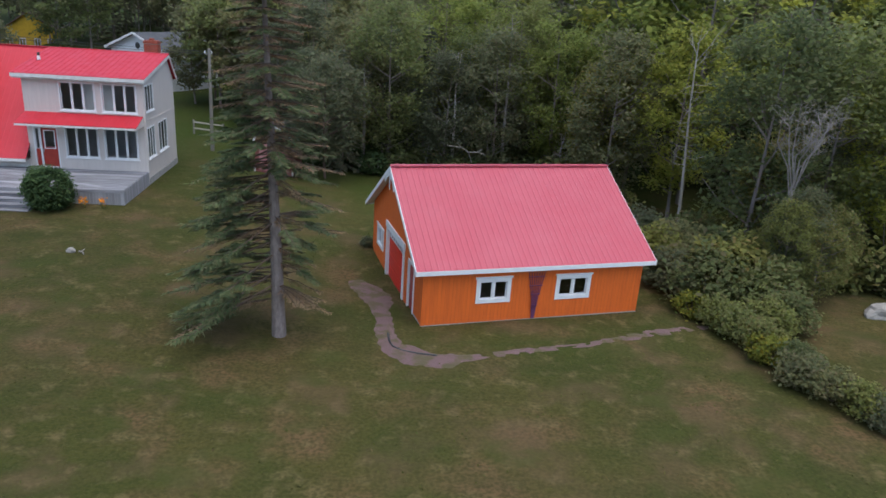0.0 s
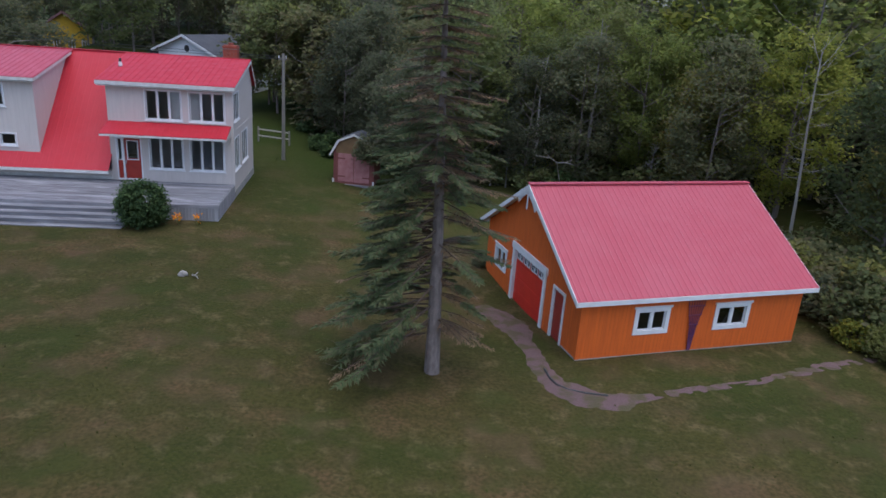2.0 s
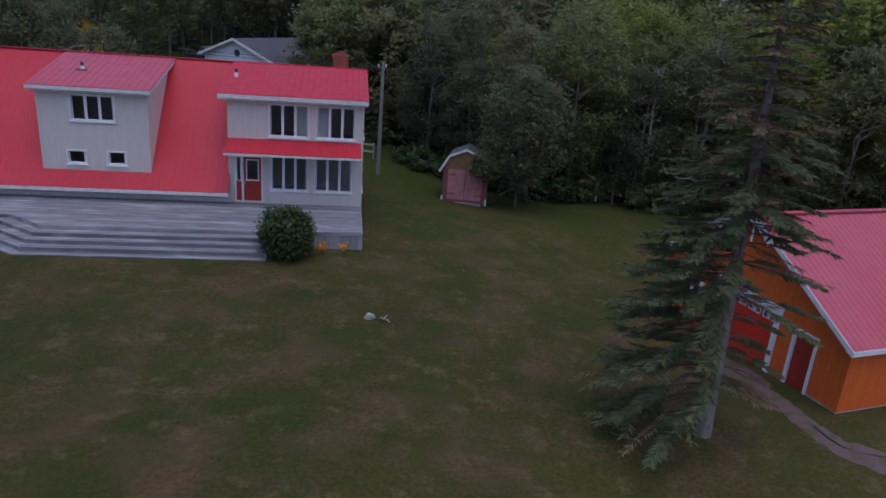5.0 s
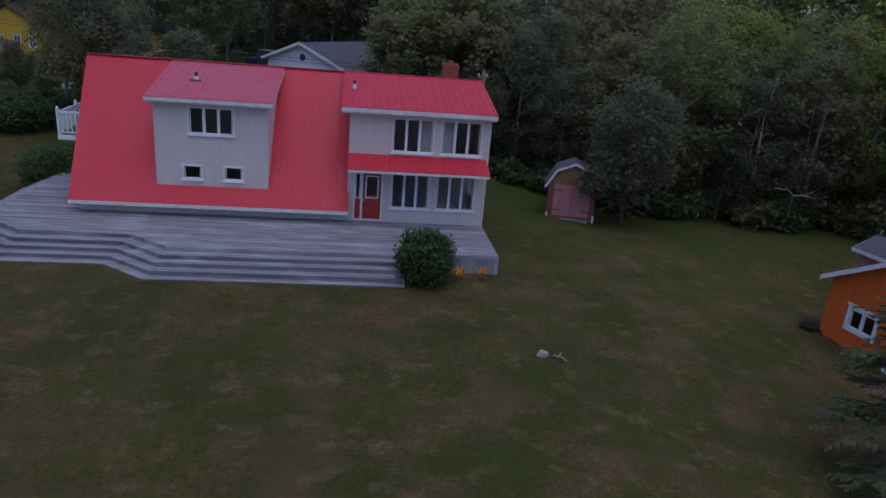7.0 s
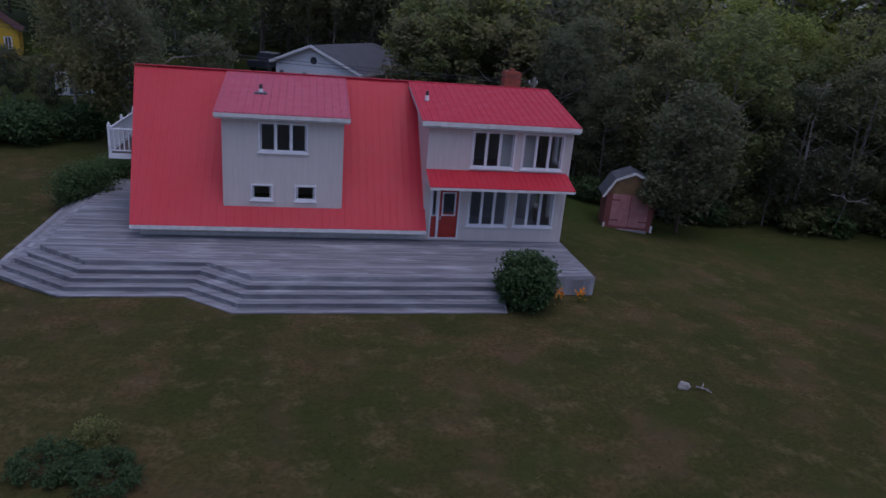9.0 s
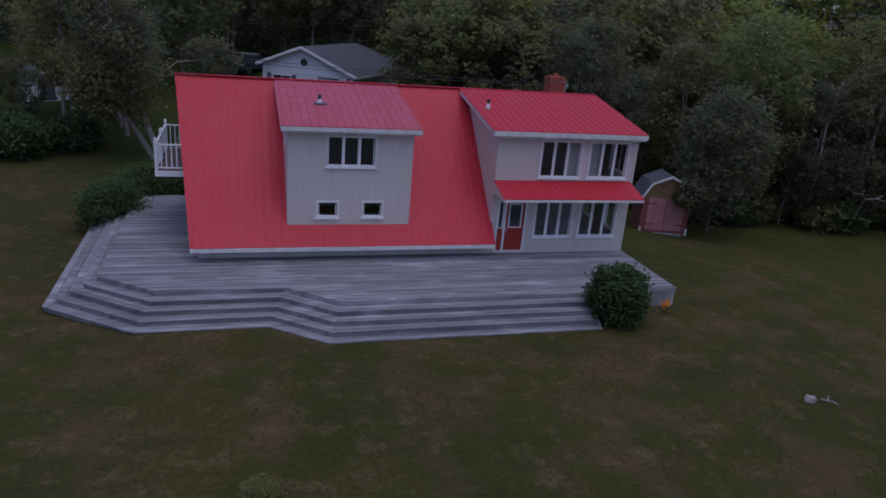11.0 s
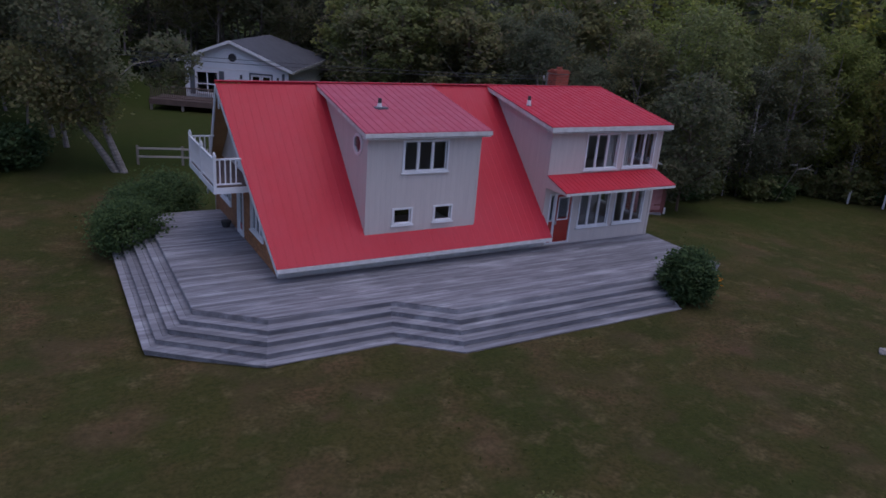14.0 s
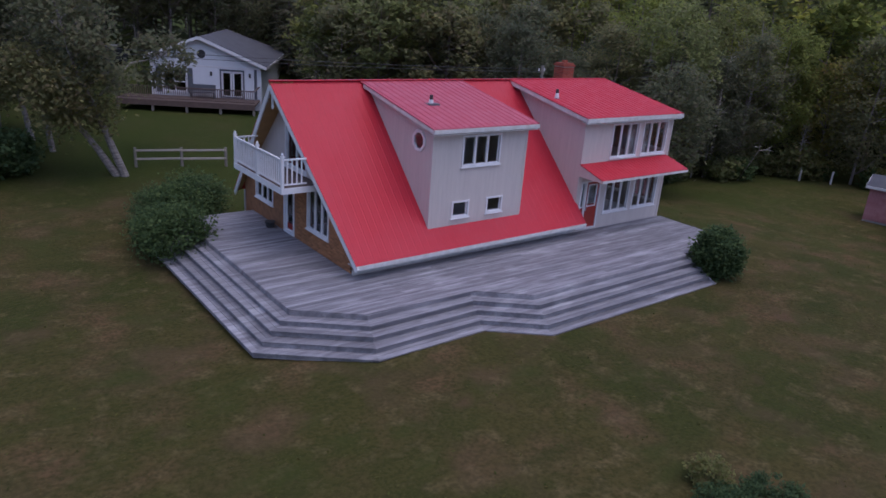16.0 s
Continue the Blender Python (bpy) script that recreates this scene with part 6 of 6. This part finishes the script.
def build_neighbour():
    """In its own space: x along the gable, y back along the ridge, the origin under the gable's peak."""
    gz = 1.15
    n = thing("neighbour_house", -18.97, 66.1, 0, -31, "white bungalow with a grey shingle roof and raised deck", "house")
    hw, oh, rz, depth, ridge_end = 4.3, 0.4, 6.38, 14.0, 11.0
    k = 0.4
    west_hw = 3.5
    front = along_x(0.0)
    big, french = (-2.72, -0.95, 2.35, 4.05), (1.35, 3.1, 2.1, 4.15)
    part("wall", wall(Shape(), -west_hw, hw, gz - 0.5, [(-west_hw, rz - west_hw * k - 0.1), (0, rz - 0.1), (hw, rz - hw * k - 0.1)], [big, french], 0.18, front), WHITE_SIDING, n)
    for s, half in ((-1, west_hw), (1, hw)):
        ez = rz - (half + oh) * k
        part("wall", Shape().box(min(s * half, s * (half - 0.18)), max(s * half, s * (half - 0.18)), 0.18, depth, gz - 0.5, ez + 0.1), WHITE_SIDING, n)
        e, r = s * (half + oh), 0
        pts = [(e, -0.45, ez), (e, depth + 0.4, ez), (0, ridge_end, rz), (0, -0.45, rz)]
        part("roof", Shape().hexa([(x, y, z - 0.08) for x, y, z in pts] + pts), SHINGLE, n, "dark grey shingle roof")
        part("bargeboard", Shape().beam((e, -0.47, ez - 0.08), (r, -0.47, rz - 0.08), 0.04, 0.2), WHITE, n)
        part("eave_board", Shape().box(e - 0.03, e + 0.03, -0.4, depth + 0.4, ez - 0.2, ez - 0.02), WHITE, n)
    pts = [(-west_hw - oh, depth + 0.4, rz - (west_hw + oh) * k), (hw + oh, depth + 0.4, rz - (hw + oh) * k), (0, ridge_end, rz)]
    part("roof", Shape().add(pts[:3] + [(x, y, z - 0.08) for x, y, z in pts[:3]], [(0, 1, 2), (5, 4, 3), (0, 3, 4, 1), (1, 4, 5, 2), (2, 5, 3, 0)]), SHINGLE, n)
    part("wall", Shape().box(-west_hw, hw, depth - 0.18, depth, gz - 0.5, ez + 0.1), WHITE_SIDING, n)
    part("gable_band", Shape().box(-west_hw, hw, -0.03, 0, 4.22, 4.34), WHITE, n)
    # lap boards
    z = 2.2
    while z < 4.2:
        for a, b in ((-0.5, 1.25), (3.2, hw)):
            part("lap_board", Shape().prism([(0.0, z), (-0.03, z), (0.0, z + 0.16)], b - a, lambda y, d, zz, a=a: (a + d, y, zz)), WHITE_SIDING, n)
        z += 0.17
    window(n, front, *big, 2, 0.09)
    part("transom", slab(Shape(), big[0], big[1], 3.05, 3.13, -0.01, 0.08, front), WHITE, n)
    for a in (-3.12, -0.92):
        part("shutter", slab(Shape(), a, a + 0.36, 2.3, 4.1, -0.05, -0.005, front), SHUTTER, n, "slate grey shutter")
    fr = part("door_frame", ring(Shape(), *french[:2], french[2], french[3], 0.1, -0.03, 0.1, front), SHUTTER, n)
    for a in (1.45, 2.24):
        d = part("door", ring(Shape(), a, a + 0.76, 2.14, 4.03, 0.13, 0.02, 0.07, front), WHITE, n)
        g = part("pane", slab(Shape(), a + 0.13, a + 0.63, 2.27, 3.9, 0.04, 0.05, front), GLASS, d)
        g.visible_shadow = False
    vent = Shape().tube((0.1, -0.03, 5.15), (0.1, 0.01, 5.15), 0.3, 0.3, 16)
    part("gable_vent", vent, BLACK, n, "round dark gable vent")
    for a in (0.75, 3.5):
        part("wall_lamp", Shape().box(a - 0.07, a + 0.07, -0.14, 0, 3.65, 3.95), BLACK, n)
    for a in (-west_hw, 3.8):
        part("corner_board", Shape().box(a, a + 0.2, -0.04, 0.0, 2.1, 4.25), SHUTTER if a > 0 else WHITE, n)
    # raised deck
    part("deck_floor", Shape().box(-5.2, 4.2, -2.6, -0.05, 1.95, 2.08), BROWN_DECK, n)
    part("rim", Shape().box(-5.2, 4.2, -2.65, -2.6, 1.7, 2.08), BROWN_DECK, n)
    for a in np.linspace(-5.1, 4.1, 5):
        part("deck_post", Shape().box(a - 0.08, a + 0.08, -2.6, -2.44, gz - 0.6, 1.95), POLE, n)
    part("rail", Shape().box(-5.2, 4.2, -2.64, -2.54, 2.98, 3.05), BROWN_DECK, n)
    part("rail", Shape().box(-5.2, 4.2, -2.62, -2.56, 2.18, 2.24), BROWN_DECK, n)
    part("rail", Shape().box(4.1, 4.2, -2.54, -0.05, 2.98, 3.05), BROWN_DECK, n)
    me = Shape().box(-0.025, 0.025, -2.61, -2.57, 2.24, 2.98).mesh("baluster", BROWN_DECK)
    for i in range(1, 66):
        o = new("baluster", me)
        o.parent, o.location = n, (-5.2 + 9.4 * i / 66, 0, 0)
    bench = thing("bench", 0, 0, 0, 0, "dark wooden bench on the neighbour's deck", "bench")
    bench.matrix_basis = n.matrix_basis @ pose(0.2, -0.6, 2.08)
    part("seat", Shape().box(-0.9, 0.9, -0.25, 0.2, 0.4, 0.46), SHUTTER, bench)
    part("backrest", Shape().box(-0.9, 0.9, 0.2, 0.26, 0.5, 0.95), SHUTTER, bench)
    for a in (-0.82, 0.82):
        part("leg", Shape().box(a - 0.04, a + 0.04, -0.2, 0.2, 0, 0.4), SHUTTER, bench)
    return fr


def build_yellow_house():
    h = thing("yellow_house", -52.7, 99, 0.9, 107, "far yellow gabled house with a dark red roof", "house")
    h.matrix_basis = h.matrix_basis @ Matrix.Diagonal((0.85, 0.85, 0.75, 1))
    gable = along_y(-5, -1)
    wins = [(0.8, 1.7, 1.2, 3.0), (2.6, 3.5, 1.2, 3.0), (4.6, 5.5, 1.2, 3.0), (6.3, 7.2, 1.2, 3.0)]
    part("wall", wall(Shape(), 0, 8, 0, [(0, 4.0), (4, 7.2), (8, 4.0)], wins, 0.2, gable), YELLOW, h)
    part("wall", wall(Shape(), 0, 8, 0, [(0, 4.0), (4, 7.2), (8, 4.0)], [], 0.2, along_y(5, 1)), YELLOW, h)
    for y0, y1 in ((0, 0.2), (7.8, 8)):
        part("wall", Shape().box(-4.8, 4.8, y0, y1, 0, 4.0), YELLOW, h)
    part("roof", metal_roof(Shape(), (-5.4, -0.4, 3.75), (5.4, -0.4, 3.75), (5.4, 4, 7.35), (-5.4, 4, 7.35), 0.6), OLD_ROOF, h, "dark red-brown roof")
    part("roof", metal_roof(Shape(), (5.4, 8.4, 3.75), (-5.4, 8.4, 3.75), (-5.4, 4, 7.35), (5.4, 4, 7.35), 0.6), OLD_ROOF, h, "dark red-brown roof")
    for w in wins:
        window(h, gable, *w, 2, 0.1)
    return h


def build_white_shed():
    x, y = -37.6, 67.5
    s = thing("storage_shed", x, y, ground_z(x, y), 20, "small white storage shed among distant trees", "shed")
    part("wall", wall(Shape(), -1.4, 1.4, 0, [(-1.4, 2.0), (0, 2.6), (1.4, 2.0)], [], 0.1, along_x(0)), WHITE_SIDING, s)
    part("wall", wall(Shape(), -1.4, 1.4, 0, [(-1.4, 2.0), (0, 2.6), (1.4, 2.0)], [], 0.1, along_x(3.0, 1)), WHITE_SIDING, s)
    for x0, x1 in ((-1.4, -1.3), (1.3, 1.4)):
        part("wall", Shape().box(x0, x1, 0.1, 2.9, 0, 2.0), WHITE_SIDING, s)
    for a, b in (((-1.6, 1.93), (0, 2.66)), ((0, 2.66), (1.6, 1.93))):
        part("roof", Shape().hexa([(a[0], -0.15, a[1]), (b[0], -0.15, b[1]), (b[0], 3.15, b[1]), (a[0], 3.15, a[1]), (a[0], -0.15, a[1] + 0.06), (b[0], -0.15, b[1] + 0.06), (b[0], 3.15, b[1] + 0.06), (a[0], 3.15, a[1] + 0.06)]), SHINGLE, s)
    part("door", Shape().box(-0.5, 0.5, -0.03, -0.002, 0.1, 1.9), SHUTTER, s)


def build_car():
    """A parked dark pickup beside the neighbour's house."""
    c = thing("pickup_truck", -22.9, 76.4, ground_z(-22.9, 76.4), 60, "dark parked pickup truck with a silver cab roof", "truck")
    side = [(-2.5, 0.45), (2.5, 0.45), (2.5, 0.95), (1.2, 1.05), (0.55, 1.65), (-0.75, 1.68), (-0.95, 1.05), (-2.5, 1.05)]
    part("body", Shape().prism(side, 1.8, lambda a, d, z: (a, d - 0.9, z)), CAR_PAINT, c)
    part("cab_roof", Shape().box(-0.75, 0.55, -0.78, 0.78, 1.67, 1.74), GALV, c)
    part("windscreen", Shape().hexa([(1.17, -0.75, 1.09), (1.2, -0.75, 1.09), (1.2, 0.75, 1.09), (1.17, 0.75, 1.09), (0.58, -0.7, 1.64), (0.61, -0.7, 1.64), (0.61, 0.7, 1.64), (0.58, 0.7, 1.64)]), GLASS, c)
    for x in (-1.6, 1.6):
        for y in (-0.85, 0.85):
            part("wheel", Shape().tube((x, y - 0.11, 0.36), (x, y + 0.11, 0.36), 0.36, 0.36, 14), BLACK, c)


def build_pole():
    x, y = -7.3, 43.2
    g = ground_z(x, y)
    p = thing("utility_pole", x, y, g, 0, "weathered wooden utility pole with wires", "pole")
    part("post", Shape().limb([(0, 0, -0.3), (0.03, 0, 3), (0.05, 0, 6.95 - g)], 0.13, 0.09, 9), POLE, p)
    part("crossarm", Shape().beam((-0.25, 0, 6.6 - g), (0.25, 0, 6.6 - g), 0.06, 0.08), POLE, p)
    for a in (-0.22, 0.22):
        part("insulator", Shape().tube((a, 0, 6.65 - g), (a, 0, 6.8 - g), 0.035, 0.03, 7), WHITE, p)
    for y2, z2 in ((56.5, 7.6), (56.9, 7.3)):
        s, a, b = Shape(), Vector((-7.3, 43.2, 6.75 if z2 > 7.5 else 6.6)), Vector((-44, y2, z2))
        pts = [a + (b - a) * t + Vector((0, 0, -2.0 * t * (1 - t))) for t in np.linspace(0, 1, 15)]
        single("power_cable", s.strand(pts, 0.014), BLACK, "thin dark overhead power cable from the pole", "cable", group="overhead cables")
    # drop wire to the house
    a, b = Vector((-7.3, 43.2, 6.5)), Vector((-8.6, 38.8, 5.3))
    single("power_cable", Shape().strand([a, (a + b) / 2 - Vector((0, 0, 0.2)), b], 0.012), BLACK, "thin dark overhead power cable from the pole", "cable", group="overhead cables")


def build_fence():
    """Post and rail between the two gardens."""
    f = thing("rail_fence", 0, 0, 0, 0, "pale weathered post-and-rail fence", "fence")
    a, b = Vector((-27.4, 52.0)), Vector((-3.0, 46.6))
    n = 11
    pts = [a + (b - a) * i / n for i in range(n + 1)]
    for i, p in enumerate(pts):
        z = ground_z(p.x, p.y)
        part("post", Shape().box(p.x - 0.06, p.x + 0.06, p.y - 0.06, p.y + 0.06, z - 0.3, z + 1.05), POLE, f) if i in (0, 1, 2, 8, 9) else None
        if i in (0, 1, 8):
            q = pts[i + 1]
            w = ground_z(q.x, q.y)
            for h in (0.45, 0.9):
                part("rail", Shape().beam((p.x, p.y - 0.07, z + h), (q.x, q.y - 0.07, w + h + 0.02), 0.05, 0.1), PALEWOOD, f)
    for x, y in ((14.9, 37.5), (16.1, 35.8), (4.0, 42.2), (6.3, 41.9)):
        z = ground_z(x, y)
        single("marker_post", Shape().box(-0.05, 0.05, -0.05, 0.05, -0.2, 0.9).box(-0.06, 0.06, -0.06, 0.06, 0.9, 0.94), TRIM, "pale wooden marker post at the woodland edge", "post", x, y, z, group="marker posts")


def rock(name, x, y, r, seed, mat, label, category="rock"):
    bm = bmesh.new()
    bmesh.ops.create_icosphere(bm, subdivisions=3, radius=1)
    for v in bm.verts:
        v.co *= 1 + 0.35 * noise.noise(v.co * 1.3 + Vector((seed, 0, 0))) + 0.1 * noise.noise(v.co * 4)
        v.co = Vector((v.co.x * r[0], v.co.y * r[1], max(v.co.z, -0.5) * r[2]))
    me = bpy.data.meshes.new(name)
    bm.to_mesh(me)
    bm.free()
    me.materials.append(mat)
    ob = new(name, me)
    ob.location = (x, y, ground_z(x, y) + r[2] * 0.35)
    return tagged(ob, label, category)


def build_small():
    rock("rock", -8.35, 22.35, (0.17, 0.14, 0.15), 2, STONE, "pale field stone lying on the lawn")
    rock("rock", -23.6, 17.9, (0.4, 0.25, 0.14), 9, STONE, "flat pale stone beside a low shrub")
    rock("boulder", 24.8, 19.5, (0.75, 0.5, 0.42), 5, STONE, "large pale boulder on the lawn")
    s = Shape()
    for a, b in (((0, 0, 0.05), (0.25, -0.25, 0.1)), ((0.12, -0.12, 0.08), (0.22, 0.0, 0.16)), ((0.1, -0.1, 0.06), (0.06, -0.25, 0.12)), ((0.2, -0.2, 0.08), (0.3, -0.35, 0.05))):
        s.tube(a, b, 0.03, 0.014, 6)
    single("driftwood", s, DEADWOOD, "bleached forked driftwood beside the stone", "driftwood", -8.0, 22.3, ground_z(-8.0, 22.3) + 0.02)
    z = ground_z(10.4, 39.8)
    s = Shape().limb([(0, 0, -0.1), (-0.25, -0.7, 1.2), (-0.75, -1.5, 2.5), (-1.3, -1.8, 2.85), (-2.2, -1.9, 2.95)], 0.04, 0.02, 6)
    s.limb([(-0.75, -1.5, 2.5), (-0.3, -1.8, 2.6), (0.25, -2.0, 2.5)], 0.04, 0.015, 5).limb([(-0.3, -1.8, 2.6), (0.1, -1.9, 2.85)], 0.025, 0.012, 5).limb([(-1.3, -1.8, 2.85), (-1.6, -1.9, 3.15)], 0.025, 0.01, 5)
    single("fallen_branch", s, DEADWOOD, "bleached broken branch leaning at the woodland edge", "branch", 10.4, 39.8, z)
    s = Shape().tube((0, 0, 0), (0, 0, 0.2), 0.15, 0.19, 12).tube((0, 0, 0.2), (0, 0, 0.24), 0.21, 0.21, 12)
    single("planter", s, BLACK, "small dark plant pot on the deck", "pot", -25.75, 39.05, DECK_Z + 0.005)
    line = [(4.24, 17.0), (4.27, 16.4), (4.4, 16.0), (4.7, 15.77), (5.18, 15.55), (5.84, 15.42)]
    s = Shape().limb([(x - 4.24, y - 17.0, ground_z(x, y) - ground_z(4.24, 17.0) + (0.05 if k != 3 else 0.02)) for k, (x, y) in enumerate(line)], 0.035, 0.03, 6)
    single("hose", s, BLACK, "black hose lying along the gravel path", "hose", 4.24, 17.0, ground_z(4.24, 17.0))


def build_grass():
    """Tufts of longer grass over the lawn."""
    g = np.random.RandomState(77)
    n = 9000
    x = g.uniform(-38, 26, n)
    y = g.uniform(6, 48, n)
    keep = [i for i in range(n) if y[i] < edge_y(x[i]) and not (-30.2 < x[i] < -8.3 and 27.3 < y[i] < 42) and not (4.5 < x[i] < 15 and 16.8 < y[i] < 29.5)
            and noise.noise((x[i] * 0.25, y[i] * 0.25, 2)) > -0.25]
    s = Shape()
    c = np.array([(x[i], y[i], ground_z(x[i], y[i]) + 0.015) for i in keep])
    ways = g.normal(size=(len(c), 3)) * [0.05, 0.05, 0.01] + [0, 0, 0.05]
    s.sprays(c, ways, 0.05, 9)
    return single("grass", s, BLADE, "short uneven tufts of lawn grass", "grass", kind="stuff")


build_shed()
build_tool_shed()
build_neighbour()
copy_thing(build_yellow_house(), pose(-39.6, 99.3, 0.9, 0, 0, 112))
build_white_shed()
build_car()
build_pole()
build_fence()
build_small()
build_grass()
